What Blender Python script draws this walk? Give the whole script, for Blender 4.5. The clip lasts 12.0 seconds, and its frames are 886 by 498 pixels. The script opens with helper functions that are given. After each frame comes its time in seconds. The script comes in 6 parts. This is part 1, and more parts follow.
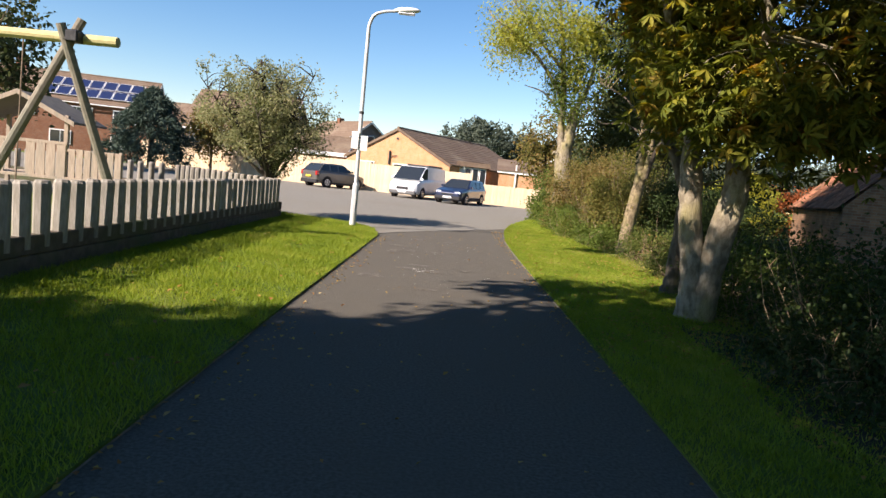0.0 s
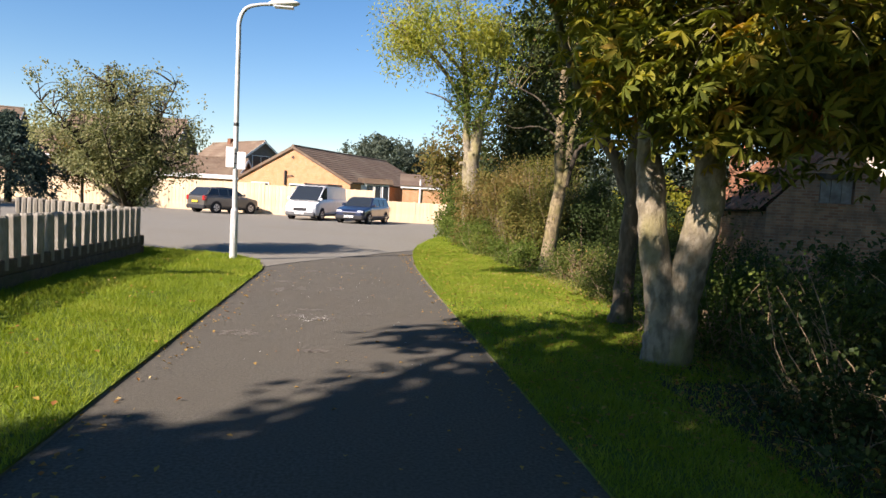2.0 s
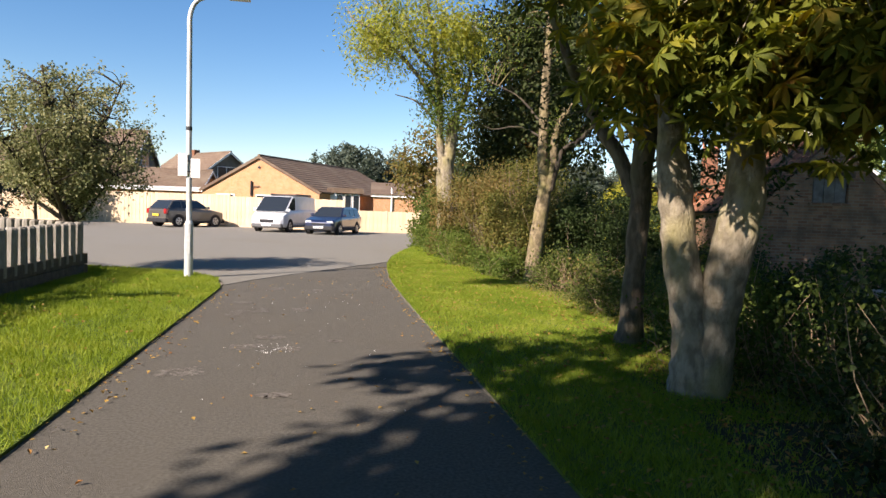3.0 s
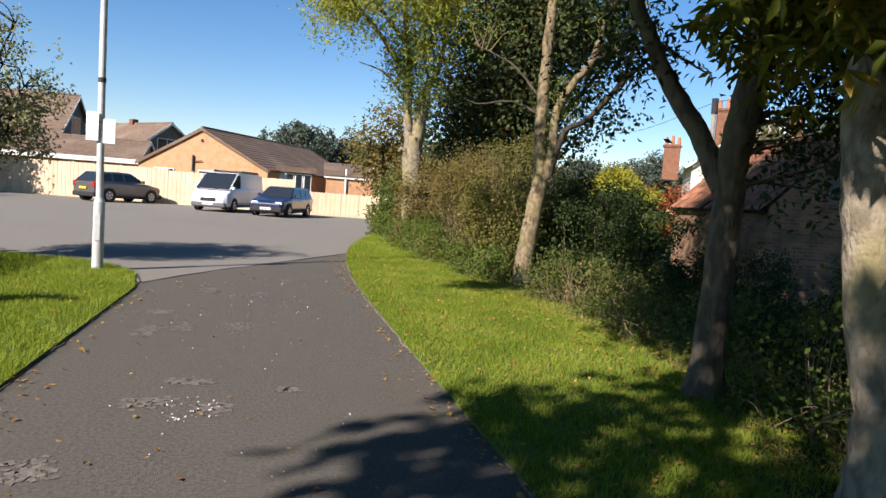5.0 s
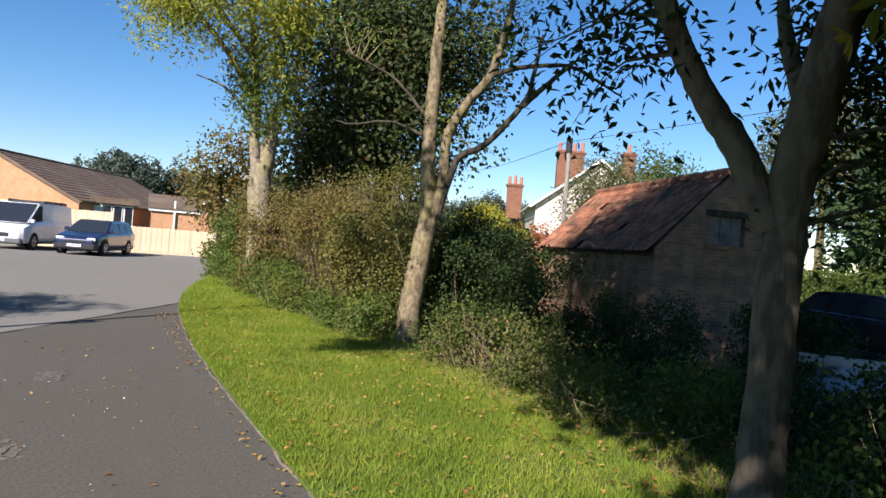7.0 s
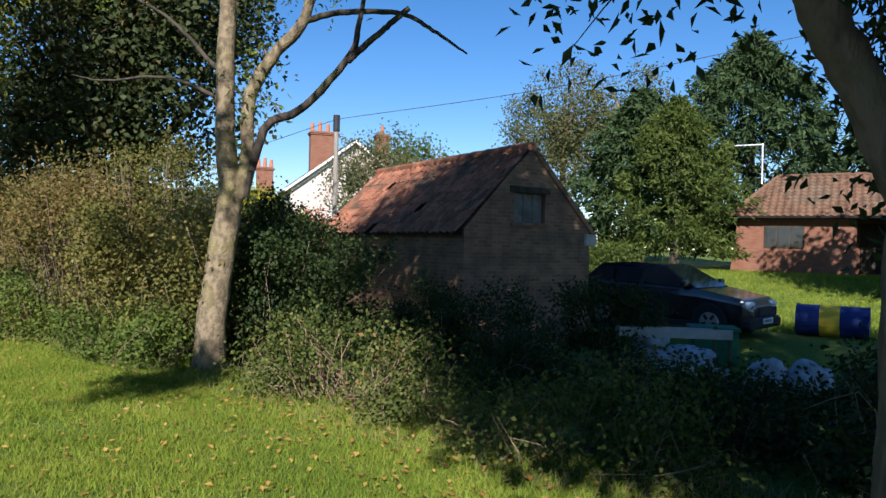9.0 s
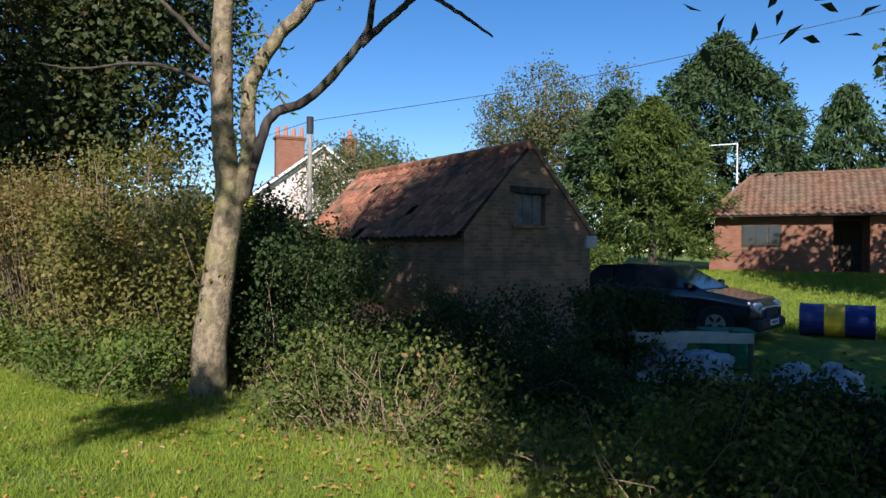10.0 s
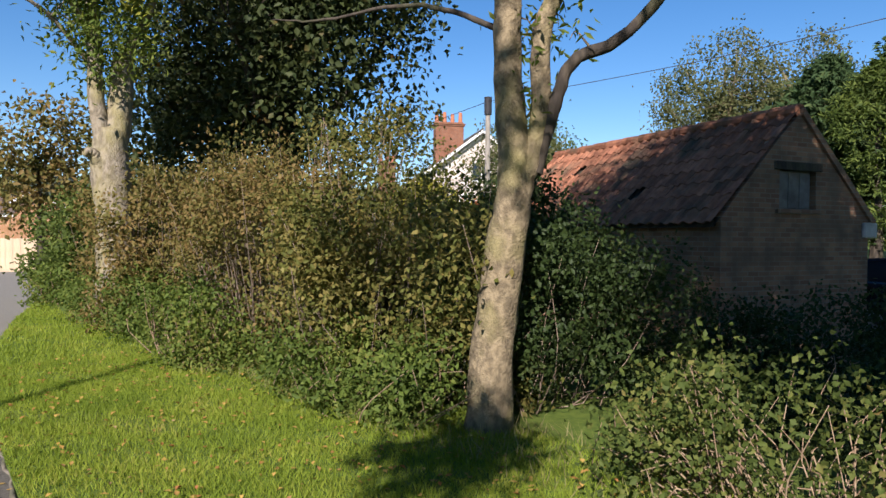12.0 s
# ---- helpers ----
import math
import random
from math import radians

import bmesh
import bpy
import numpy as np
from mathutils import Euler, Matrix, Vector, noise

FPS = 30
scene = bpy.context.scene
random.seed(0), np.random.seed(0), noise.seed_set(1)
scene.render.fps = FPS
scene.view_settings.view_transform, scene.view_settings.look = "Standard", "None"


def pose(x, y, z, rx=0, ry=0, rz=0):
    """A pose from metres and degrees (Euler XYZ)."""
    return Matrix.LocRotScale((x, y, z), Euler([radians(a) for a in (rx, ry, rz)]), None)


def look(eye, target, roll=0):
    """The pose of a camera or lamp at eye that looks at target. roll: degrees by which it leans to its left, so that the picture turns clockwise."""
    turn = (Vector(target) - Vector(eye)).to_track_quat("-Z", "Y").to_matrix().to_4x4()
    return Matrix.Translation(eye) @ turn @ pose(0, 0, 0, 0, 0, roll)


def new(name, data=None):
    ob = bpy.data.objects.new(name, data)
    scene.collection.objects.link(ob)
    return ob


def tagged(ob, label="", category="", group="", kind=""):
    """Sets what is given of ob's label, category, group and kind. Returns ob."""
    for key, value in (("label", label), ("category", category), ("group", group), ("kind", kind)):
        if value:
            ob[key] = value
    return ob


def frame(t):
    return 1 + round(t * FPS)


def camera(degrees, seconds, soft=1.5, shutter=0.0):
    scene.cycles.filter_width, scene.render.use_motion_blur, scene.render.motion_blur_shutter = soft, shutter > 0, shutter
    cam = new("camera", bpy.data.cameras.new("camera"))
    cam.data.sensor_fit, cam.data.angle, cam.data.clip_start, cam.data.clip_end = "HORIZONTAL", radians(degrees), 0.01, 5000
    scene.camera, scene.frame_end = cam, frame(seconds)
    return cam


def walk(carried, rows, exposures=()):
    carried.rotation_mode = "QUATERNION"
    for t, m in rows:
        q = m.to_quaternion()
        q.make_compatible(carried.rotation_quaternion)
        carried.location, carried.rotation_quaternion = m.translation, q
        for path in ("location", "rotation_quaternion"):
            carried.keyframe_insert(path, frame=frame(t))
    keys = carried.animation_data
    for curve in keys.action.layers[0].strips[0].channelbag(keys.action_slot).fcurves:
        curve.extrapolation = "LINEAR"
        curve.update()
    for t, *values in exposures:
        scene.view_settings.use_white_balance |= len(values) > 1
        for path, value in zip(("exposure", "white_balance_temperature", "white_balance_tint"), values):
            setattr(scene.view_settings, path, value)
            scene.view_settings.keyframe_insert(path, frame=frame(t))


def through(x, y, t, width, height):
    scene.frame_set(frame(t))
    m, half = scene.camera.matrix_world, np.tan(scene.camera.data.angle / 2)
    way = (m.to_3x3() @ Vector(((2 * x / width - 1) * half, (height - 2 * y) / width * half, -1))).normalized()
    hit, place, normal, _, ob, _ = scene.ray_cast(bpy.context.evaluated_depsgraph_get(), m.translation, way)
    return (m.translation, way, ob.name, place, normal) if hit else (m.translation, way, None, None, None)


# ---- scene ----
cam = camera(66.6, 12.0)
METRES, EYE, TILT, LEAN, TURN = 13.5, 1.464, -1.2, 0.0, 0.0
ROWS = [
    (0.0, 0.0, 0.0, 0.0, 0.51, -4.89, -5.99),
    (0.5, 0.0034, 0.037, -0.0011, -3.93, -4.12, -2.58),
    (1.0, 0.0052, 0.0814, 0.0019, -2.81, -4.39, -3.26),
    (1.5, 0.006, 0.1211, 0.0038, -7.05, -4.91, -3.16),
    (2.0, 0.0103, 0.1662, 0.0044, -7.58, -2.9, -2.98),
    (2.5, 0.0094, 0.2085, 0.0055, -11.93, -2.78, -3.8),
    (3.0, 0.0142, 0.2532, 0.0038, -10.02, -2.08, -1.75),
    (5.0, 0.0116, 0.4309, 0.0088, -14.29, -3.15, -3.91),
    (5.5, 0.0134, 0.4757, 0.0108, -13.62, -1.78, -3.02),
    (6.0, 0.0128, 0.5131, 0.0122, -17.56, 0.29, -3.93),
    (6.5, 0.0164, 0.5534, 0.0096, -21.79, 0.61, -2.28),
    (7.0, 0.0212, 0.5965, 0.0117, -27.99, 0.9, -3.98),
    (7.5, 0.0221, 0.6343, 0.0139, -37.08, 0.93, -1.93),
    (9.5, 0.0429, 0.7911, 0.017, -51.18, 0.66, -0.25),
    (10.0, 0.05, 0.8285, 0.0166, -52.74, 0.78, 0.63),
    (10.5, 0.062, 0.8671, 0.0171, -52.91, -1.88, -0.14),
    (11.0, 0.0654, 0.9067, 0.0196, -55.67, -1.4, -0.51),
    (11.5, 0.0719, 0.9503, 0.0203, -48.69, 0.07, 1.07),
    (12.0, 0.0693, 0.992, 0.0208, -40.95, -0.13, 0.32),
]
walk(cam, [(t, pose(0, 0, EYE, TILT, LEAN, TURN) @ pose(METRES * x, METRES * y, METRES * z, 90 + pitch, roll, yaw)) for t, x, y, z, yaw, pitch, roll in ROWS],
     [(0.0, 1.34, 6950, 20), (3.0, 1.3, 6950, 20), (5.5, 1.06, 6400, 19), (7.5, 1.08, 6150, 18), (9.5, 0.96, 5900, 18), (12.0, 1.0, 6250, 19)])

# ---- light ----
SUN_WAY = Vector((0.80, 0.60, 0)).normalized()
SUN_EL = radians(33)
world = bpy.data.worlds.new("sky")
scene.world = world
world.use_nodes = True
wn = world.node_tree.nodes
sky = wn.new("ShaderNodeTexSky")
sky.sky_type, sky.sun_disc = "NISHITA", False
sky.sun_elevation, sky.sun_rotation = SUN_EL, math.atan2(-SUN_WAY.x, -SUN_WAY.y)
sky.air_density, sky.dust_density, sky.ozone_density = 1.0, 0.0, 2.8
rich = wn.new("ShaderNodeHueSaturation")
rich.inputs["Saturation"].default_value = 1.28
world.node_tree.links.new(sky.outputs[0], rich.inputs["Color"])
world.node_tree.links.new(rich.outputs[0], wn["Background"].inputs[0])
wn["Background"].inputs[1].default_value = 0.067
sun = new("sun", bpy.data.lights.new("sun", "SUN"))
sun.data.energy, sun.data.angle, sun.data.color = 5.0, radians(0.53), (1.0, 0.94, 0.86)
way = Vector((SUN_WAY.x * math.cos(SUN_EL), SUN_WAY.y * math.cos(SUN_EL), -math.sin(SUN_EL)))
sun.matrix_world = look(-60 * way, (0, 0, 0))

# ---- materials ----
rng = np.random.default_rng(7)


def shade(name, c1, c2, scale=8.0, c3=None, scale2=0.7, rough=0.85, bump=0.25, metal=0.0, spec=0.15, fine=60.0, stretch=None, island=0.0, piece=0.0, soft=0.15):
    """A worn opaque surface: two colours mixed by grain, a third by broad stains, with fine relief."""
    m = bpy.data.materials.new(name)
    m.use_nodes = True
    nt = m.node_tree
    N, K = nt.nodes, nt.links
    p = N["Principled BSDF"]
    p.inputs["Roughness"].default_value = rough
    p.inputs["Metallic"].default_value = metal
    p.inputs["Specular IOR Level"].default_value = spec
    geo = N.new("ShaderNodeNewGeometry")
    src = geo.outputs["Position"]
    if stretch:
        mp = N.new("ShaderNodeMapping")
        mp.inputs["Scale"].default_value = stretch
        tc = N.new("ShaderNodeTexCoord")
        K.new(tc.outputs["Object"], mp.inputs[0])
        src = mp.outputs[0]

    def noise_node(sc, detail=4):
        n = N.new("ShaderNodeTexNoise")
        n.inputs["Scale"].default_value = sc
        n.inputs["Detail"].default_value = detail
        K.new(src, n.inputs["Vector"])
        return n.outputs["Fac"]

    def ramp(fac, lo, hi):
        r = N.new("ShaderNodeMapRange")
        r.inputs["From Min"].default_value, r.inputs["From Max"].default_value = lo, hi
        K.new(fac, r.inputs["Value"])
        return r.outputs[0]

    def mix(fac, a, b):
        x = N.new("ShaderNodeMix")
        x.data_type = "RGBA"
        if hasattr(fac, "links"):
            K.new(fac, x.inputs[0])
        else:
            x.inputs[0].default_value = fac
        for k, v in ((6, a), (7, b)):
            if isinstance(v, tuple):
                x.inputs[k].default_value = (*v, 1)
            else:
                K.new(v, x.inputs[k])
        return x.outputs[2]

    col = mix(ramp(noise_node(scale), 0.5 - soft, 0.5 + soft), c1, c2)
    if c3:
        col = mix(ramp(noise_node(scale2, 3), 0.48, 0.72), col, c3)
    if island or piece:
        if piece:
            oi = N.new("ShaderNodeObjectInfo")
            f, k = oi.outputs["Random"], piece
        else:
            f, k = geo.outputs["Random Per Island"], island
        hsv = N.new("ShaderNodeHueSaturation")
        K.new(ramp(f, 0, 1), hsv.inputs["Value"])
        rr = hsv.inputs["Value"].links[0].from_node
        rr.inputs["To Min"].default_value, rr.inputs["To Max"].default_value = 1 - k, 1 + k
        K.new(col, hsv.inputs["Color"])
        col = hsv.outputs[0]
    K.new(col, p.inputs["Base Color"])
    if bump:
        b = N.new("ShaderNodeBump")
        b.inputs["Strength"].default_value, b.inputs["Distance"].default_value = bump, 0.02
        K.new(noise_node(fine, 6), b.inputs["Height"])
        K.new(b.outputs[0], p.inputs["Normal"])
    return m


def leafy(name, stops, through=0.35, rough=0.5, broad=1.1):
    """Leaves, each of its own colour out of stops (position, colour), letting light through."""
    m = bpy.data.materials.new(name)
    m.use_nodes = True
    N, K = m.node_tree.nodes, m.node_tree.links
    p = N["Principled BSDF"]
    p.inputs["Roughness"].default_value, p.inputs["Specular IOR Level"].default_value = rough + 0.15, 0.15
    geo = N.new("ShaderNodeNewGeometry")
    r = N.new("ShaderNodeValToRGB")
    while len(r.color_ramp.elements) < len(stops):
        r.color_ramp.elements.new(0.5)
    for e, (pos, c) in zip(r.color_ramp.elements, stops):
        e.position, e.color = pos, (*c, 1)
    n = N.new("ShaderNodeTexNoise")
    n.inputs["Scale"].default_value, n.inputs["Detail"].default_value = broad, 3
    K.new(geo.outputs["Position"], n.inputs["Vector"])
    ma = N.new("ShaderNodeMath")
    ma.operation = "MULTIPLY_ADD"
    ma.inputs[1].default_value = 1.28
    ad = N.new("ShaderNodeMath")
    ad.operation = "MULTIPLY_ADD"
    ad.inputs[1].default_value, ad.inputs[2].default_value = 0.62, -0.46
    K.new(geo.outputs["Random Per Island"], ad.inputs[0])
    K.new(n.outputs["Fac"], ma.inputs[0])
    K.new(ad.outputs[0], ma.inputs[2])
    K.new(ma.outputs[0], r.inputs[0])
    K.new(r.outputs[0], p.inputs["Base Color"])
    t = N.new("ShaderNodeBsdfTranslucent")
    hs = N.new("ShaderNodeHueSaturation")
    hs.inputs["Value"].default_value, hs.inputs["Saturation"].default_value = 1.5, 1.1
    K.new(r.outputs[0], hs.inputs["Color"])
    K.new(hs.outputs[0], t.inputs[0])
    mx = N.new("ShaderNodeMixShader")
    mx.inputs[0].default_value = through
    K.new(p.outputs[0], mx.inputs[1])
    K.new(t.outputs[0], mx.inputs[2])
    K.new(mx.outputs[0], N["Material Output"].inputs[0])
    return m


def bricky(name, c1, c2, mortar, size=(0.225, 0.075), rough=0.9, stain=None):
    """Brickwork in courses, by the object's own coordinates along the wall and up."""
    m = bpy.data.materials.new(name)
    m.use_nodes = True
    N, K = m.node_tree.nodes, m.node_tree.links
    p = N["Principled BSDF"]
    p.inputs["Roughness"].default_value = rough
    p.inputs["Specular IOR Level"].default_value = 0.2
    tc = N.new("ShaderNodeTexCoord")
    sp = N.new("ShaderNodeSeparateXYZ")
    K.new(tc.outputs["Object"], sp.inputs[0])
    ad = N.new("ShaderNodeMath")
    K.new(sp.outputs[0], ad.inputs[0])
    K.new(sp.outputs[1], ad.inputs[1])
    cb = N.new("ShaderNodeCombineXYZ")
    K.new(ad.outputs[0], cb.inputs[0])
    K.new(sp.outputs[2], cb.inputs[1])
    b = N.new("ShaderNodeTexBrick")
    K.new(cb.outputs[0], b.inputs["Vector"])
    b.inputs["Scale"].default_value = 1.0
    b.inputs["Brick Width"].default_value, b.inputs["Row Height"].default_value = size
    b.inputs["Mortar Size"].default_value = 0.008
    b.inputs["Color1"].default_value, b.inputs["Color2"].default_value, b.inputs["Mortar"].default_value = (*c1, 1), (*c2, 1), (*mortar, 1)
    n = N.new("ShaderNodeTexNoise")
    n.inputs["Scale"].default_value, n.inputs["Detail"].default_value = 2.2, 6
    K.new(tc.outputs["Object"], n.inputs["Vector"])
    r = N.new("ShaderNodeMapRange")
    r.inputs["From Min"].default_value, r.inputs["From Max"].default_value = 0.45, 0.75
    K.new(n.outputs["Fac"], r.inputs[0])
    x = N.new("ShaderNodeMix")
    x.data_type = "RGBA"
    K.new(r.outputs[0], x.inputs[0])
    K.new(b.outputs["Color"], x.inputs[6])
    x.inputs[7].default_value = (*(stain or [v * 0.75 for v in c1]), 1)
    K.new(x.outputs[2], p.inputs["Base Color"])
    bp = N.new("ShaderNodeBump")
    bp.inputs["Strength"].default_value, bp.inputs["Distance"].default_value, bp.invert = 0.6, 0.01, True
    K.new(b.outputs["Fac"], bp.inputs["Height"])
    K.new(bp.outputs[0], p.inputs["Normal"])
    return m


def glassy(name, c=(0.02, 0.025, 0.03), rough=0.05):
    m = bpy.data.materials.new(name)
    m.use_nodes = True
    p = m.node_tree.nodes["Principled BSDF"]
    p.inputs["Base Color"].default_value, p.inputs["Roughness"].default_value = (*c, 1), rough
    p.inputs["Specular IOR Level"].default_value = 0.6
    return m


def paint(name, c, rough=0.3, coat=0.6, metal=0.0):
    m = shade(name, c, tuple(v * 0.9 for v in c), scale=3, rough=rough, bump=0.0, metal=metal, spec=0.5)
    m.node_tree.nodes["Principled BSDF"].inputs["Coat Weight"].default_value = coat
    m.node_tree.nodes["Principled BSDF"].inputs["Coat Roughness"].default_value = 0.08
    return m


TARMAC = shade("tarmac", (0.076, 0.069, 0.055), (0.122, 0.112, 0.092), 45, (0.098, 0.088, 0.07), 0.55, 0.92, 0.5, fine=160)
CARPARK = shade("car_park_tarmac", (0.155, 0.146, 0.122), (0.22, 0.208, 0.178), 30, (0.18, 0.166, 0.135), 0.22, 0.92, 0.4, fine=120)
JOINT = shade("bitumen", (0.02, 0.02, 0.02), (0.03, 0.03, 0.03), 20, rough=0.7)
EDGING = shade("edging", (0.2, 0.17, 0.13), (0.12, 0.1, 0.075), 12, (0.07, 0.07, 0.04), 2, bump=0.4)
PATCH = shade("pale_patch", (0.2, 0.18, 0.15), (0.12, 0.105, 0.09), 22, (0.11, 0.1, 0.085), 9, bump=0.3)
SOIL = shade("soil", (0.04, 0.032, 0.021), (0.065, 0.052, 0.03), 9, (0.045, 0.055, 0.02), 1.4, 0.95, 0.8, fine=45)
LAWN = shade("lawn", (0.065, 0.105, 0.016), (0.11, 0.15, 0.024), 14, (0.13, 0.15, 0.028), 0.6, 0.95, 0.6, fine=90)
GRASS = leafy("grass_blades", [(0, (0.105, 0.155, 0.018)), (0.55, (0.19, 0.25, 0.026)), (0.9, (0.27, 0.29, 0.045)), (1, (0.34, 0.29, 0.09))], 0.35, 0.6)
DRYGRASS = leafy("dry_grass", [(0, (0.11, 0.14, 0.03)), (0.5, (0.22, 0.2, 0.08)), (1, (0.33, 0.27, 0.13))], 0.3, 0.7)
FALLEN = leafy("fallen_leaves", [(0, (0.3, 0.17, 0.04)), (0.4, (0.36, 0.24, 0.06)), (0.75, (0.24, 0.1, 0.03)), (1, (0.42, 0.34, 0.15))], 0.15, 0.6)
ASH_LEAF = leafy("ash_leaves", [(0, (0.07, 0.11, 0.02)), (0.6, (0.12, 0.16, 0.03)), (1, (0.24, 0.25, 0.05))])
ASH_GOLD = leafy("golden_leaves", [(0, (0.12, 0.17, 0.03)), (0.4, (0.26, 0.28, 0.05)), (1, (0.4, 0.37, 0.06))], 0.4)
CHESTNUT_LEAF = leafy("chestnut_leaves", [(0, (0.06, 0.08, 0.014)), (0.4, (0.12, 0.135, 0.02)), (0.65, (0.22, 0.2, 0.028)), (0.88, (0.27, 0.17, 0.03)), (1, (0.22, 0.09, 0.025))], 0.35, 0.45, 2.5)
# Dark green leaves, darkened further to deepen the shade under the trees.
DARK_SHADED_LEAF = leafy("dark_shaded_leaves", [(0, (0.0188, 0.0338, 0.009)), (0.7, (0.0338, 0.0525, 0.0135)), (1, (0.06, 0.075, 0.0188))], 0.2, 0.4)
SYC_LEAF = leafy("sycamore_leaves", [(0, (0.022, 0.036, 0.012)), (0.8, (0.05, 0.062, 0.018)), (0.95, (0.1, 0.065, 0.02)), (1, (0.2, 0.1, 0.02))], 0.2, 0.45)
THORN_LEAF = leafy("hawthorn_leaves", [(0, (0.13, 0.145, 0.06)), (0.6, (0.23, 0.235, 0.11)), (1, (0.36, 0.31, 0.17))], 0.35)
HEDGE_BROWN = leafy("russet_shrub_leaves", [(0, (0.072, 0.081, 0.0198)), (0.45, (0.135, 0.117, 0.0315)), (0.8, (0.18, 0.117, 0.0405)), (1, (0.234, 0.18, 0.072))], 0.3)
HEDGE_OLIVE = leafy("olive_shrub_leaves", [(0, (0.055, 0.07, 0.015)), (0.5, (0.11, 0.115, 0.026)), (0.8, (0.17, 0.135, 0.036)), (1, (0.21, 0.19, 0.06))], 0.3)
HEDGE_GREEN = leafy("green_shrub_leaves", [(0, (0.0375, 0.06, 0.0135)), (0.6, (0.075, 0.105, 0.021)), (1, (0.135, 0.165, 0.0338))], 0.3)
NETTLE = leafy("nettle_leaves", [(0, (0.05, 0.078, 0.016)), (0.55, (0.095, 0.135, 0.024)), (0.85, (0.15, 0.175, 0.035)), (1, (0.21, 0.18, 0.05))], 0.35)
BRAMBLE_LEAF = leafy("bramble_leaves", [(0, (0.0375, 0.0562, 0.0135)), (0.55, (0.075, 0.101, 0.021)), (0.85, (0.143, 0.15, 0.0375)), (1, (0.203, 0.12, 0.045))], 0.3)
YELLOW_LEAF = leafy("yellow_shrub_leaves", [(0, (0.16, 0.18, 0.03)), (1, (0.36, 0.33, 0.04))], 0.35)
RED_LEAF = leafy("red_shrub_leaves", [(0, (0.2, 0.05, 0.02)), (1, (0.4, 0.14, 0.05))], 0.3)
CONIFER = leafy("conifer_sprays", [(0, (0.0213, 0.0425, 0.0153)), (0.7, (0.0425, 0.0723, 0.0238)), (1, (0.0765, 0.102, 0.034))], 0.15, 0.6)
BLUE_CONIFER = leafy("blue_conifer_sprays", [(0, (0.03, 0.055, 0.04)), (1, (0.08, 0.11, 0.085))], 0.15, 0.6)
BIRCH_LEAF = leafy("birch_leaves", [(0, (0.056, 0.072, 0.024)), (0.6, (0.104, 0.112, 0.04)), (1, (0.16, 0.144, 0.064))], 0.3)
# Distance haze is put into this greyed leaf colour.
FAR_LEAF = leafy("far_woodland_leaves", [(0, (0.05, 0.065, 0.05)), (1, (0.1, 0.12, 0.085))], 0.15, 0.8)
BARK_PALE = shade("pale_bark", (0.265, 0.225, 0.16), (0.15, 0.125, 0.085), 15, (0.23, 0.2, 0.085), 2.8, 0.95, 0.9, fine=45, stretch=(1, 1, 0.55), soft=0.1)
BARK_GREY = shade("grey_bark", (0.235, 0.185, 0.11), (0.13, 0.102, 0.062), 18, (0.2, 0.175, 0.07), 3.2, 0.95, 0.9, fine=55, stretch=(1, 1, 0.75), soft=0.09)
BARK_DARK = shade("dark_bark", (0.07, 0.057, 0.042), (0.04, 0.033, 0.026), 9, (0.06, 0.058, 0.03), 2, 0.95, 0.9, fine=30, stretch=(1, 1, 0.3), soft=0.05)
BARK_BROWN = shade("brown_bark", (0.15, 0.12, 0.085), (0.085, 0.068, 0.048), 12, (0.13, 0.125, 0.06), 2.5, 0.95, 0.9, fine=40, stretch=(1, 1, 0.4), soft=0.08)
TWIG = shade("twigs", (0.16, 0.11, 0.075), (0.24, 0.19, 0.14), 20, rough=0.9)
DRYSTEM = shade("dry_stems", (0.28, 0.21, 0.13), (0.2, 0.13, 0.08), 20, rough=0.9)
STAKE = shade("weathered_timber", (0.3, 0.275, 0.235), (0.21, 0.19, 0.155), 14, (0.18, 0.165, 0.12), 3, 0.9, 0.5, stretch=(3, 3, 0.5), piece=0.14)
KICK = shade("old_sleeper_timber", (0.12, 0.1, 0.075), (0.08, 0.065, 0.05), 8, (0.07, 0.08, 0.04), 1.5, 0.95, 0.6)
SWINGWOOD = shade("preserved_pole_timber", (0.23, 0.205, 0.155), (0.165, 0.145, 0.11), 9, (0.15, 0.15, 0.11), 2, 0.8, 0.4)
BEAMWOOD = shade("yellowed_beam", (0.5, 0.44, 0.22), (0.42, 0.36, 0.17), 9, (0.3, 0.28, 0.16), 2, 0.7, 0.3)
NEWWOOD = shade("new_softwood", (0.62, 0.48, 0.32), (0.54, 0.41, 0.26), 6, (0.58, 0.47, 0.34), 0.8, 0.75, 0.3, stretch=(6, 6, 0.5), piece=0.1)
PLAYWOOD = shade("playhouse_timber", (0.4, 0.32, 0.24), (0.31, 0.24, 0.18), 9, (0.26, 0.23, 0.18), 2, 0.85, 0.3, stretch=(4, 4, 0.5), island=0.1)
LAMPSTEEL = shade("galvanised_painted_steel", (0.56, 0.57, 0.56), (0.48, 0.49, 0.48), 10, (0.42, 0.42, 0.38), 2, 0.5, 0.1, metal=0.2)
DARKMETAL = shade("dark_metal", (0.03, 0.03, 0.032), (0.05, 0.05, 0.05), 12, rough=0.5)
WHITEPAINT = shade("white_paint", (0.78, 0.77, 0.74), (0.7, 0.69, 0.66), 6, (0.6, 0.58, 0.52), 1.5, 0.55, 0.05)
CREAM = shade("cream_render", (0.55, 0.49, 0.43), (0.47, 0.41, 0.35), 5, (0.4, 0.33, 0.27), 0.8, 0.9, 0.2)
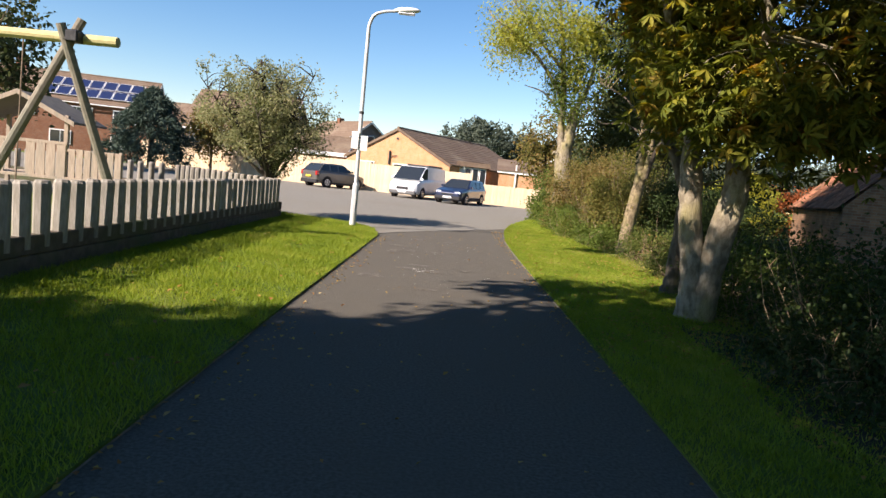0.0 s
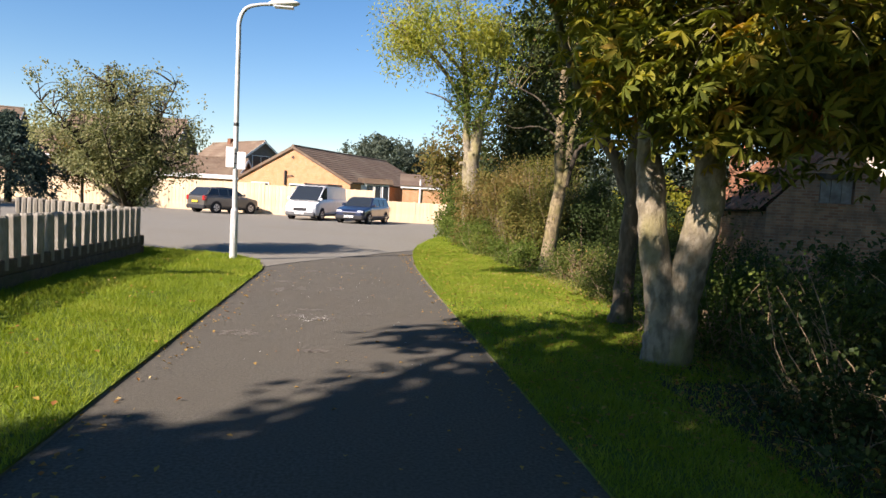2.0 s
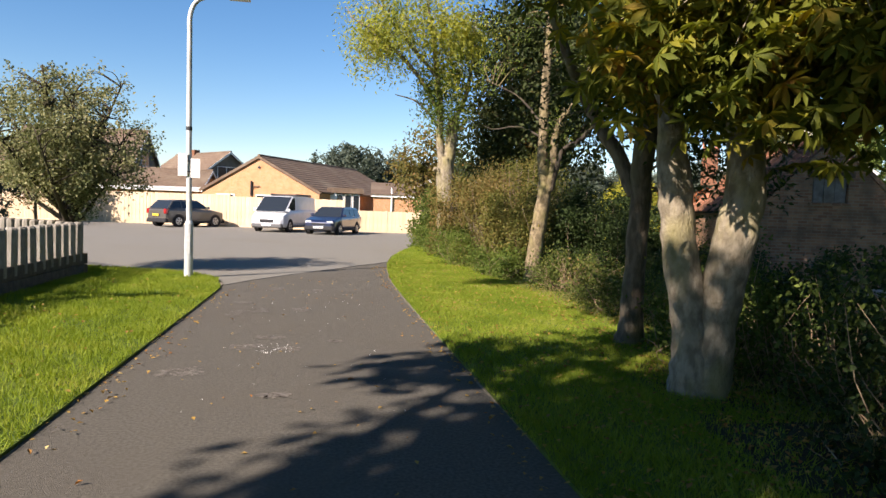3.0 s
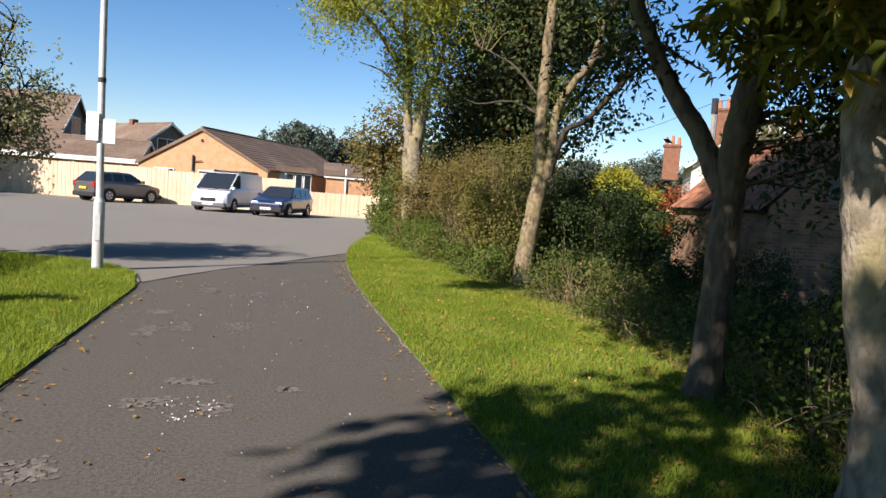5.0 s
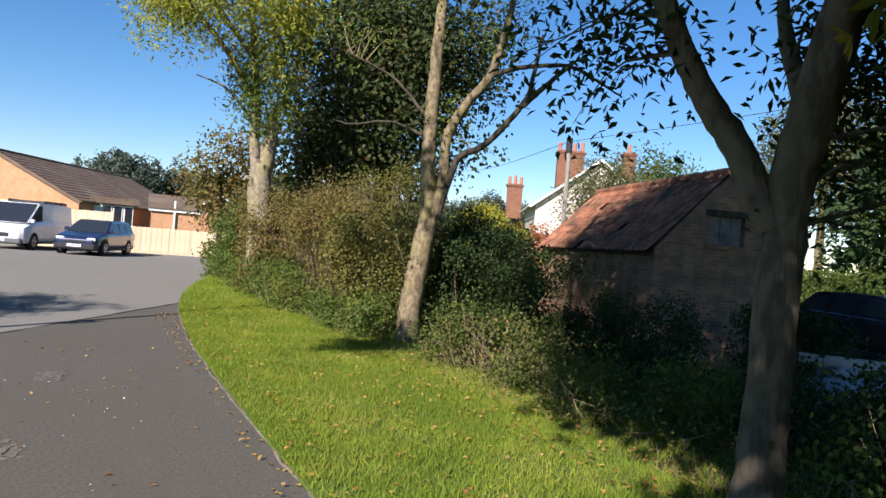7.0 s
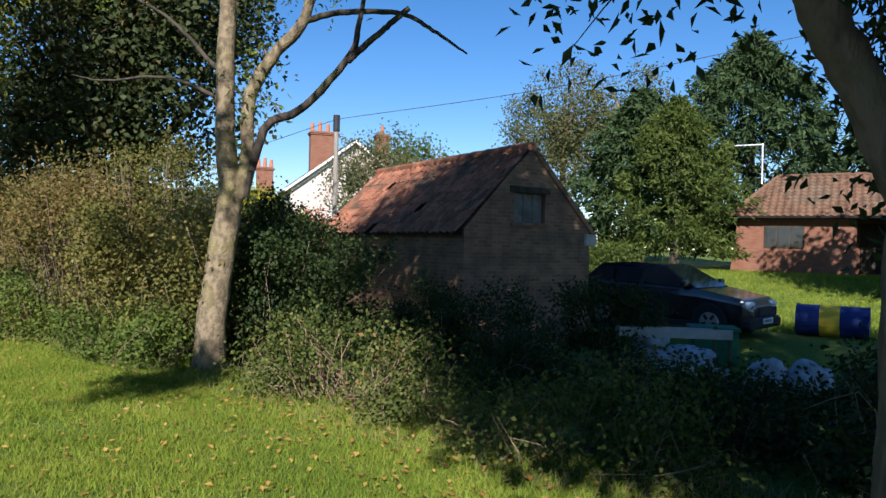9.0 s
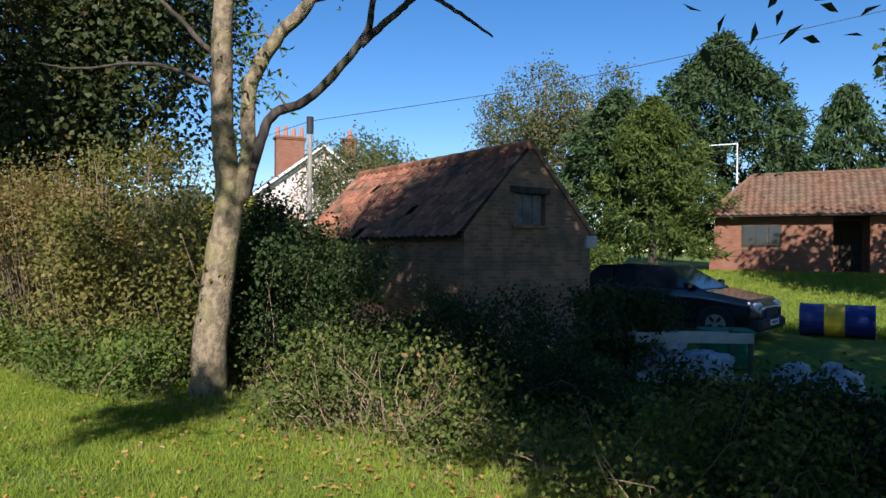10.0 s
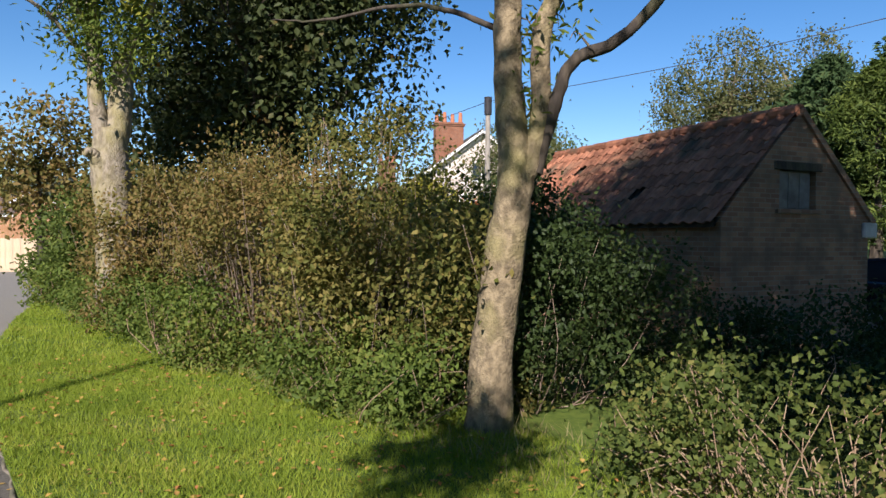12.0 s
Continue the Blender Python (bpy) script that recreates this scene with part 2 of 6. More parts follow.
ORANGE_BRICK = bricky("orange_brick", (0.52, 0.27, 0.13), (0.46, 0.22, 0.1), (0.45, 0.32, 0.22))
RED_BRICK = bricky("red_brick", (0.235, 0.1, 0.055), (0.17, 0.072, 0.042), (0.19, 0.13, 0.09))
BARN_BRICK = bricky("weathered_barn_brick", (0.29, 0.165, 0.095), (0.19, 0.095, 0.056), (0.24, 0.19, 0.135), stain=(0.11, 0.08, 0.056))
ROOF_BROWN = shade("brown_concrete_tiles", (0.17, 0.12, 0.085), (0.12, 0.085, 0.06), 5, (0.2, 0.155, 0.11), 0.5, 0.9, 0.5, fine=12, island=0.12)
ROOF_GREY = shade("grey_slate", (0.16, 0.15, 0.13), (0.12, 0.11, 0.1), 5, (0.19, 0.17, 0.13), 0.5, 0.8, 0.5, fine=12, island=0.1)
PANTILE = shade("orange_pantile", (0.31, 0.135, 0.075), (0.2, 0.085, 0.05), 7, (0.085, 0.07, 0.045), 1.6, 0.9, 0.5, piece=0.3)
GTILE = shade("brown_pantile", (0.165, 0.095, 0.056), (0.115, 0.066, 0.04), 7, (0.13, 0.095, 0.06), 0.8, 0.9, 0.4, piece=0.18)
CLAY = shade("terracotta", (0.42, 0.17, 0.09), (0.34, 0.13, 0.07), 9, rough=0.85)
GLASS = glassy("dark_glass")
SOLAR = glassy("solar_cells", (0.018, 0.025, 0.07), 0.12)
RUBBER = shade("tyre_rubber", (0.02, 0.02, 0.02), (0.03, 0.03, 0.03), 20, rough=0.85)
ALLOY = shade("alloy", (0.5, 0.5, 0.5), (0.42, 0.42, 0.42), 9, rough=0.35, metal=0.8, bump=0.0)
BLACKPLASTIC = shade("black_plastic", (0.025, 0.025, 0.027), (0.035, 0.035, 0.036), 12, rough=0.6, bump=0.05)
GREYPLASTIC = shade("grey_plastic", (0.13, 0.13, 0.13), (0.1, 0.1, 0.1), 12, rough=0.6, bump=0.05)
LENS = glassy("headlamp_glass", (0.65, 0.67, 0.7), 0.1)
REDLENS = glassy("tail_lamp_glass", (0.35, 0.02, 0.02), 0.15)
PLATE_W = shade("white_plate", (0.7, 0.7, 0.68), (0.66, 0.66, 0.64), 5, rough=0.5, bump=0)
PLATE_Y = shade("yellow_plate", (0.7, 0.5, 0.06), (0.66, 0.47, 0.05), 5, rough=0.5, bump=0)
SILVER = paint("silver_grey_paint", (0.13, 0.12, 0.105), 0.35, 0.5, 0.4)
VANWHITE = paint("white_van_paint", (0.72, 0.73, 0.74), 0.4, 0.5)
NAVY = paint("navy_paint", (0.013, 0.022, 0.06), 0.3, 0.8, 0.2)
BLACKCAR = paint("black_blue_paint", (0.012, 0.014, 0.022), 0.22, 0.9, 0.1)
GREYBOARD = shade("grey_weathered_board", (0.21, 0.2, 0.18), (0.15, 0.14, 0.125), 8, (0.11, 0.1, 0.085), 3, 0.9, 0.4)
SHEET = shade("white_plastic_sheet", (0.46, 0.47, 0.5), (0.24, 0.25, 0.28), 7, (0.2, 0.2, 0.2), 4, 0.4, 0.5, fine=16)
PLANKPALE = shade("pale_weathered_plank", (0.5, 0.47, 0.42), (0.42, 0.39, 0.34), 6, (0.3, 0.28, 0.24), 2, 0.85, 0.3)
BLUEPLASTIC = shade("blue_plastic", (0.016, 0.028, 0.12), (0.02, 0.035, 0.14), 9, rough=0.45, bump=0.05)
YELLOWPLASTIC = shade("yellow_plastic", (0.5, 0.37, 0.03), (0.45, 0.33, 0.03), 9, rough=0.45, bump=0.05)
GREENPLASTIC = shade("green_plastic", (0.02, 0.13, 0.07), (0.02, 0.11, 0.06), 9, rough=0.5, bump=0.05)

# ---- builders ----


def tri_mesh(name, V, T):
    V, T = np.asarray(V, dtype=np.float32), np.asarray(T, dtype=np.int32)
    me = bpy.data.meshes.new(name)
    me.vertices.add(len(V))
    me.vertices.foreach_set("co", V.ravel())
    me.loops.add(T.size)
    me.loops.foreach_set("vertex_index", T.ravel())
    me.polygons.add(len(T))
    me.polygons.foreach_set("loop_start", np.arange(0, T.size, 3, dtype=np.int32))
    me.update(calc_edges=True)
    return me


def part(name, shape, material, parent, label="", smooth=False):
    """Links a bmesh or mesh as one mesh object under a thing or a part (parent None: top level)."""
    if isinstance(shape, bmesh.types.BMesh):
        me = bpy.data.meshes.new(name)
        shape.normal_update()
        shape.to_mesh(me)
        shape.free()
    else:
        me = shape
    if not me.materials:
        me.materials.append(material)
    if smooth:
        me.polygons.foreach_set("use_smooth", np.ones(len(me.polygons), dtype=bool))
    ob = new(name, me)
    ob.parent = parent
    if label:
        ob["label"] = label
    return ob


def thing(name, m, label, category, group="", kind=""):
    ob = new(name)
    ob.matrix_world = m
    ob.empty_display_size = 0.2
    return tagged(ob, label, category, group, kind)


def add_box(bm, lo, hi, m=None, bevel=0.0):
    c = [(a + b) / 2 for a, b in zip(lo, hi)]
    s = [b - a for a, b in zip(lo, hi)]
    mm = Matrix.Translation(c) @ Matrix.Diagonal((*s, 1))
    r = bmesh.ops.create_cube(bm, size=1, matrix=(m @ mm) if m else mm)
    if bevel:
        es = list({e for v in r["verts"] for e in v.link_edges})
        bmesh.ops.bevel(bm, geom=es, offset=bevel, segments=1, affect="EDGES")
    return bm


def box(lo, hi, bevel=0.0, m=None):
    return add_box(bmesh.new(), lo, hi, m, bevel)


def add_cyl(bm, a, b, r1, r2=None, sides=12):
    a, b = Vector(a), Vector(b)
    d = b - a
    m = Matrix.Translation((a + b) / 2) @ d.to_track_quat("Z", "Y").to_matrix().to_4x4()
    bmesh.ops.create_cone(bm, cap_ends=True, segments=sides, radius1=r1, radius2=r1 if r2 is None else r2, depth=d.length, matrix=m)
    return bm


def cyl(a, b, r1, r2=None, sides=12):
    return add_cyl(bmesh.new(), a, b, r1, r2, sides)


def prism(outline, lo, hi, axis="y"):
    """An outline in x and z (axis y) or y and z (axis x) or x and y (axis z), drawn out from lo to hi."""
    bm = bmesh.new()
    put = {"y": lambda u, v, w: (u, w, v), "x": lambda u, v, w: (w, u, v), "z": lambda u, v, w: (u, v, w)}[axis]
    a = [bm.verts.new(put(u, v, lo)) for u, v in outline]
    b = [bm.verts.new(put(u, v, hi)) for u, v in outline]
    n = len(a)
    bm.faces.new(a)
    bm.faces.new(b[::-1])
    for i in range(n):
        bm.faces.new((a[i], b[i], b[(i + 1) % n], a[(i + 1) % n]))
    bmesh.ops.recalc_face_normals(bm, faces=bm.faces)
    return bm


def tube(points, radii, sides=8, rough=0.0):
    """A tapered, slightly uneven tube along points, as vertices and triangles."""
    P = np.asarray(points, float)
    n = len(P)
    R = np.interp(np.linspace(0, 1, n), np.linspace(0, 1, len(radii)), radii)
    D = np.gradient(P, axis=0)
    D /= np.linalg.norm(D, axis=1)[:, None] + 1e-9
    ref = np.array([0.31, 0.95, 0.05]) if abs(D[0, 2]) > 0.6 else np.array([0.05, 0.1, 1.0])
    A = np.cross(D, ref)
    A /= np.linalg.norm(A, axis=1)[:, None] + 1e-9
    B = np.cross(D, A)
    t = np.linspace(0, 2 * np.pi, sides, endpoint=False)
    wob = 1 + rough * rng.normal(size=(n, sides))
    V = P[:, None] + (R[:, None] * wob)[:, :, None] * (np.cos(t)[None, :, None] * A[:, None] + np.sin(t)[None, :, None] * B[:, None])
    V = V.reshape(-1, 3)
    i, j = np.meshgrid(np.arange(n - 1), np.arange(sides), indexing="ij")
    a, b = i * sides + j, i * sides + (j + 1) % sides
    c, d = a + sides, b + sides
    T = np.concatenate([np.stack([a, b, d], -1).reshape(-1, 3), np.stack([a, d, c], -1).reshape(-1, 3)])
    V = np.vstack([V, P[-1]])
    k, e = np.arange(sides), (n - 1) * sides
    T = np.vstack([T, np.stack([e + k, e + (k + 1) % sides, np.full(sides, len(V) - 1)], -1)])
    return V, T


def bend(knots, steps=14, wobble=0.0):
    """A smooth line through knots."""
    K = np.asarray(knots, float)
    if len(K) == 2:
        K = np.vstack([K[0], (K[0] + K[1]) / 2, K[1]])
    u = np.linspace(0, len(K) - 1, steps)
    E = np.vstack([2 * K[0] - K[1], K, 2 * K[-1] - K[-2]])
    out = []
    for v in u:
        i = min(int(v), len(K) - 2)
        f = v - i
        p0, p1, p2, p3 = E[i:i + 4]
        out.append(0.5 * (2 * p1 + (p2 - p0) * f + (2 * p0 - 5 * p1 + 4 * p2 - p3) * f * f + (3 * p1 - p0 - 3 * p2 + p3) * f ** 3))
    out = np.array(out)
    if wobble:
        w = rng.normal(size=out.shape) * wobble
        w[0] = w[-1] = 0
        out += w
    return out


def join(pieces):
    V, T, k = [], [], 0
    for v, t in pieces:
        V.append(v)
        T.append(t + k)
        k += len(v)
    return np.vstack(V), np.vstack(T)


def unit(a):
    return a / (np.linalg.norm(a, axis=-1, keepdims=True) + 1e-9)


def leaves(P, L, W, up=0.5, droop=0.35, lead=None):
    """Folded leaf blades at P: base, two edges, tip."""
    n = len(P)
    D = unit(rng.normal(size=(n, 3)) + (0 if lead is None else lead) - np.array([0, 0, droop]))
    Nn = unit(rng.normal(size=(n, 3)) + np.array([0, 0, up]))
    S = unit(np.cross(D, Nn))
    Nn = np.cross(S, D)
    L = L * rng.uniform(0.65, 1.3, n)[:, None]
    W = W * rng.uniform(0.7, 1.25, n)[:, None]
    mid = P + D * L * 0.45
    V = np.stack([P, mid + S * W / 2 + Nn * W * 0.18, P + D * L - Nn * L * 0.12, mid - S * W / 2 + Nn * W * 0.18], 1).reshape(-1, 3)
    b = np.arange(n)[:, None] * 4
    T = np.concatenate([b + np.array([[0, 1, 2]]), b + np.array([[0, 2, 3]])])
    return V, T


def fans(P, L, W, count=6):
    """Palmate leaves: several leaflets hanging out from one stalk point."""
    n = len(P)
    Nn = unit(rng.normal(size=(n, 3)) * 0.55 + np.array([0, 0, 1.0]))
    A = unit(np.cross(Nn, rng.normal(size=(n, 3))))
    B = np.cross(Nn, A)
    size = L * rng.uniform(0.6, 1.25, n)[:, None]
    V, T = [P], []
    for k in range(count):
        th = (k / count) * 5.2 + 0.5
        D = unit(A * math.cos(th) + B * math.sin(th) - Nn * 0.45)
        S = np.cross(D, Nn)
        V += [P + D * size * 0.62 + S * W * size / L * 0.5, P + D * size - Nn * size * 0.18, P + D * size * 0.62 - S * W * size / L * 0.5]
        a = np.arange(n)
        i = [a * 1 + n * (1 + 3 * k + q) for q in range(3)]
        T += [np.stack([a, i[0], i[1]], -1), np.stack([a, i[1], i[2]], -1)]
    return np.vstack(V), np.vstack(T)


def cluster(c, r, groups, per, spread, shell=0.45, patchy=0.0, floor=None):
    """Points in groups through an ellipsoid, denser to the outside, with gaps."""
    d = unit(rng.normal(size=(groups, 3)))
    q = rng.uniform(0, 1, groups) ** shell
    C = d * q[:, None]
    if patchy:
        f = np.sin(C[:, 0] * 5.1 + c[0]) + np.sin(C[:, 1] * 4.7 + c[1] * 2) + np.sin(C[:, 2] * 5.6 + c[2])
        C = C[f > patchy - 1.6]
    C = C * np.asarray(r) + np.asarray(c)
    P = np.repeat(C, per, axis=0) + rng.normal(size=(len(C) * per, 3)) * spread
    if floor is not None:
        P[:, 2] = np.abs(P[:, 2] - floor) + floor
    return C, P


def twigs_to(C, roots, r=0.008, share=0.3, sag=0.1):
    """Thin branches from the nearest of roots to a share of the leaf groups."""
    roots = np.asarray(roots, float)
    pick = C[rng.uniform(size=len(C)) < share]
    out = []
    for p in pick:
        d = np.linalg.norm(roots - p, axis=1)
        a = roots[np.argsort(d)[min(len(roots) - 1, int(rng.integers(0, 3)))]]
        m = (a + p) / 2 + rng.normal(size=3) * 0.12 * np.linalg.norm(p - a) + np.array([0, 0, sag])
        out.append(tube(bend([a, m, p], 6), [r * 2.2, r, r * 0.4], 4))
    return out

# ---- ground, path, car park ----


def step(a, b, x):
    t = np.clip((np.asarray(x, float) - a) / (b - a), 0, 1)
    return t * t * (3 - 2 * t)


def ground_z(x, y):
    """The land falls a little behind the brambles and rises again to the far lawn."""
    fall = step(4.6, 8.5, x) * (1 - step(24, 31, y))
    hollow = step(7.0, 10.5, x) * (1 - step(12.8, 15.4, x)) * (1 - step(18, 22, y))
    return -0.04 - 0.31 * fall - 0.3 * hollow + 0.95 * step(19, 31, x)


gx = np.unique(np.concatenate([np.linspace(-900, -60, 10), np.linspace(-60, -10, 16), np.linspace(-10, 40, 90), np.linspace(40, 90, 12), np.linspace(90, 900, 10)]))
gy = np.unique(np.concatenate([np.linspace(-600, -20, 10), np.linspace(-20, 50, 110), np.linspace(50, 120, 14), np.linspace(120, 1500, 14)]))
X, Y = np.meshgrid(gx, gy, indexing="ij")
V = np.stack([X, Y, ground_z(X, Y)], -1).reshape(-1, 3)
i, j = np.meshgrid(np.arange(len(gx) - 1), np.arange(len(gy) - 1), indexing="ij")
a = (i * len(gy) + j).ravel()
T = np.concatenate([np.stack([a, a + len(gy), a + len(gy) + 1], -1), np.stack([a, a + len(gy) + 1, a + 1], -1)])
tagged(part("ground", tri_mesh("ground", V, T), LAWN, None, smooth=True), "green lawn and rough grassland", "ground", kind="structure")


def slab(name, outline, top, thick, material, label, category):
    bm = prism(outline, top - thick, top, "z")
    return tagged(part(name, bm, material, None), label, category, kind="structure")


SEAM = [(-1.52, 15.75), (-0.7, 17.4), (0.5, 19.3), (1.3, 20.6), (1.95, 21.7)]
RIGHT = [(1.52, -14.0), (1.52, 8.0), (1.50, 13.0), (1.53, 16.5), (1.64, 18.5), (1.78, 20.3), (1.95, 21.7)]
TIP = [(2.25, 23.6), (2.9, 26.6), (3.75, 29.6), (4.6, 32.5)]
LEFT = [(-1.53, -14.0), (-1.53, 7.0), (-1.50, 12.0), (-1.50, 15.2)]
BACK = [(-1.75, 16.6), (-2.3, 17.55), (-3.3, 18.2), (-4.8, 18.7), (-4.8, -14.0)]
slab("footpath", LEFT[:1] + RIGHT[:1] + RIGHT[1:] + SEAM[::-1][1:] + LEFT[::-1][:3], 0.0, 0.2, TARMAC, "worn brown-grey tarmac footpath with pale patches", "path")
slab("car_park", SEAM + TIP + [(7.5, 33.0), (7.5, 46.0), (-18, 52), (-40, 52), (-40, 19), (-4.8, 17.6), (-2.2, 17.0)], -0.002, 0.2, CARPARK, "grey tarmac car park in sunshine", "car park")
part_joint = tube(bend([(x, y, 0.001) for x, y in SEAM], 24, 0.012), [0.03, 0.03], 6)
part_joint[0][:, 2] *= 0.2
tagged(part("trim_joint", tri_mesh("trim_joint", *part_joint), JOINT, None), "dark bitumen joint between path and car park", "joint", kind="structure")


def verge(name, outline, label):
    """A turfed strip a little above the tarmac, with a soft uneven top."""
    bm = prism(outline, -0.15, 0.022, "z")
    return tagged(part(name, bm, LAWN, None), label, "grass verge", kind="structure")


verge("verge_west", LEFT + BACK, "sunlit mown grass verge beside the footpath")
verge("verge_east", RIGHT + TIP + [(5.4, 32.5), (4.75, 24), (4.75, -14)], "mown grass verge strewn with fallen leaves")
for name, line in (("edging_west", LEFT + BACK[:3]), ("edging_east", RIGHT + TIP)):
    v, t = tube([(x, y, -0.006) for x, y in bend([(*p, 0) for p in line], 160, 0.012)[:, :2]], [0.016, 0.016], 5, 0.3)
    tagged(part(name, tri_mesh(name, v, t), EDGING, None), "worn pale edging strip along the tarmac", "edging", kind="structure")


slab("ground_bare_verge", [(2.75, -6.0), (2.5, 1.0), (2.62, 3.0), (2.45, 4.4), (2.7, 5.8), (2.6, 7.0), (2.95, 8.0), (2.85, 8.9), (3.3, 9.5), (3.6, 10.4), (4.0, 11.6), (4.74, 12.2), (4.74, -6.0)], 0.027, 0.02, SOIL, "dark bare earth under the trees, with leaf litter", "soil")


def inside(P, outline):
    o = np.asarray(outline)
    x, y = P[:, 0], P[:, 1]
    hit = np.zeros(len(P), bool)
    for (x1, y1), (x2, y2) in zip(o, np.roll(o, -1, 0)):
        c = ((y1 > y) != (y2 > y)) & (x < (x2 - x1) * (y - y1) / (y2 - y1 + 1e-12) + x1)
        hit ^= c
    return hit


def blades(lo, hi, count, height, width, outline=None, base=0.018, lean=0.5):
    P = np.column_stack([rng.uniform(lo[0], hi[0], count), rng.uniform(lo[1], hi[1], count)])
    f = np.sin(P[:, 0] * 3.1) * np.sin(P[:, 1] * 2.3) + np.sin(P[:, 0] * 7.7 + P[:, 1] * 5.9)
    P = P[rng.uniform(-2.4, 2.0, count) < f + 1.1]
    if outline:
        P = P[inside(P, outline)]
    n = len(P)
    z = np.full(n, base) if base is not None else ground_z(P[:, 0], P[:, 1])
    B = np.column_stack([P, z])
    th = rng.uniform(0, 2 * np.pi, n)
    S = np.column_stack([np.cos(th), np.sin(th), np.zeros(n)]) * width * rng.uniform(0.7, 1.4, n)[:, None]
    h = height * rng.uniform(0.5, 1.4, n)
    tip = B + np.column_stack([rng.normal(size=n) * lean * h, rng.normal(size=n) * lean * h, h])
    return np.stack([B - S, B + S, tip], 1).reshape(-1, 3), np.arange(3 * n).reshape(-1, 3)


west, east = LEFT + BACK, RIGHT + TIP + [(5.4, 32.5), (4.75, 24), (4.75, -14)]
pieces = [blades((-4.8, 2.5), (-1.5, 19), 190000, 0.055, 0.004, west), blades((1.5, 1.6), (2.75, 9.3), 46000, 0.05, 0.004, east), blades((2.5, 3), (3.3, 9.4), 6000, 0.055, 0.004, east), blades((2.7, 7.6), (3.9, 9.6), 9000, 0.05, 0.004, east), blades((1.5, 9.3), (4.7, 12), 30000, 0.05, 0.004, east),
          blades((1.5, 12), (4.7, 22), 190000, 0.045, 0.0036, east), blades((1.7, 22), (4.7, 32), 50000, 0.055, 0.006, east)]
tagged(part("verge_grass", tri_mesh("verge_grass", *join(pieces)), GRASS, None), "short bright green grass blades on the verges", "grass", kind="stuff")
edge = [blades((3.85, 9), (4.9, 17), 2600, 0.11, 0.004, None), blades((3.75, 17), (4.3, 28), 2600, 0.12, 0.004, None), blades((3.4, 3), (4.3, 9), 1800, 0.14, 0.004, None)]
tagged(part("rough_grass", tri_mesh("rough_grass", *join(edge)), DRYGRASS, None), "longer straw-tinged grass at the foot of the hedge", "grass", kind="stuff")
lawn = [blades((17, 9), (31, 22), 60000, 0.09, 0.012, None, None)]
tagged(part("garden_grass", tri_mesh("garden_grass", *join(lawn)), GRASS, None), "mown garden lawn grass", "grass", kind="stuff")


def litter(lo, hi, count, size, z, outline=None):
    P = np.column_stack([rng.uniform(lo[0], hi[0], count), rng.uniform(lo[1], hi[1], count), np.full(count, z) + rng.uniform(0, 0.012, count)])
    if outline:
        P = P[inside(P, outline)]
    v, t = leaves(P, size, size * 0.6, up=6, droop=0)
    v[:, 2] = np.clip(v[:, 2], z, z + 0.025)
    return v, t


path_line = LEFT[:1] + RIGHT + LEFT[::-1]
drop = [litter((1.5, 6), (4.4, 22), 1900, 0.05, 0.045, east), litter((-3.5, 3), (-1.5, 16), 160, 0.06, 0.05, west), litter((-1.5, 2), (1.5, 17), 190, 0.045, 0.004, path_line),
        litter((-1.55, 2), (-1.2, 15), 240, 0.05, 0.004), litter((1.3, 5), (1.75, 20), 420, 0.05, 0.006), litter((3.3, 8), (4.6, 16), 500, 0.06, 0.05), litter((2.4, 3), (3.9, 9.5), 900, 0.055, 0.03, east)]
tagged(part("fallen_leaves", tri_mesh("fallen_leaves", *join(drop)), FALLEN, None), "dry brown and yellow leaves fallen on grass and path", "leaves", kind="stuff")


def pale_patch(x, y, w, d, rz):
    """A scuffed pale mark on the tarmac, broken into many thin flakes."""
    n = 90
    c, q = math.cos(radians(rz)), math.sin(radians(rz))
    u, v = rng.uniform(-0.5, 0.5, n) * w, rng.uniform(-0.5, 0.5, n) * d
    P = np.column_stack([u * c - v * q, u * q + v * c, np.full(n, 0.002)])
    vv, ff = leaves(P, 0.055, 0.05, up=40, droop=0)
    vv[:, 2] = 0.002 + 0.002 * (np.arange(len(vv)) // 4 % 7) / 7
    ob = part("trim_patch", tri_mesh("trim_patch", vv, ff), PATCH, None)
    ob.matrix_world = Matrix.Translation((x, y, 0.001))
    tagged(ob, "pale scuffed repair patch on the tarmac", "patch", "patches on the path", "structure")


for x, y, w, d in ((-0.98, 9.35, 0.32, 0.3), (-0.55, 10.4, 0.34, 0.2), (-0.15, 10.3, 0.22, 0.16), (-0.92, 12.6, 0.2, 0.45), (-0.62, 12.85, 0.2, 0.4), (-0.95, 13.6, 0.24, 0.2),
                   (-0.1, 12.9, 0.2, 0.35), (0.1, 15.1, 0.2, 0.4), (-0.6, 15.3, 0.25, 0.4), (-0.15, 8.6, 0.2, 0.1), (0.35, 10.7, 0.1, 0.1), (-0.35, 10.9, 0.3, 0.12)):
    pale_patch(x, y, w, d, random.uniform(-20, 20))
specks = [litter((-0.8, 8), (0.8, 15), 60, 0.018, 0.005), litter((-0.42, 10.0), (-0.1, 10.5), 40, 0.02, 0.005)]
tagged(part("chalky_specks", tri_mesh("chalky_specks", *join(specks)), WHITEPAINT, None), "small white chalky specks on the tarmac", "specks", kind="stuff")

# ---- trees and shrubs ----


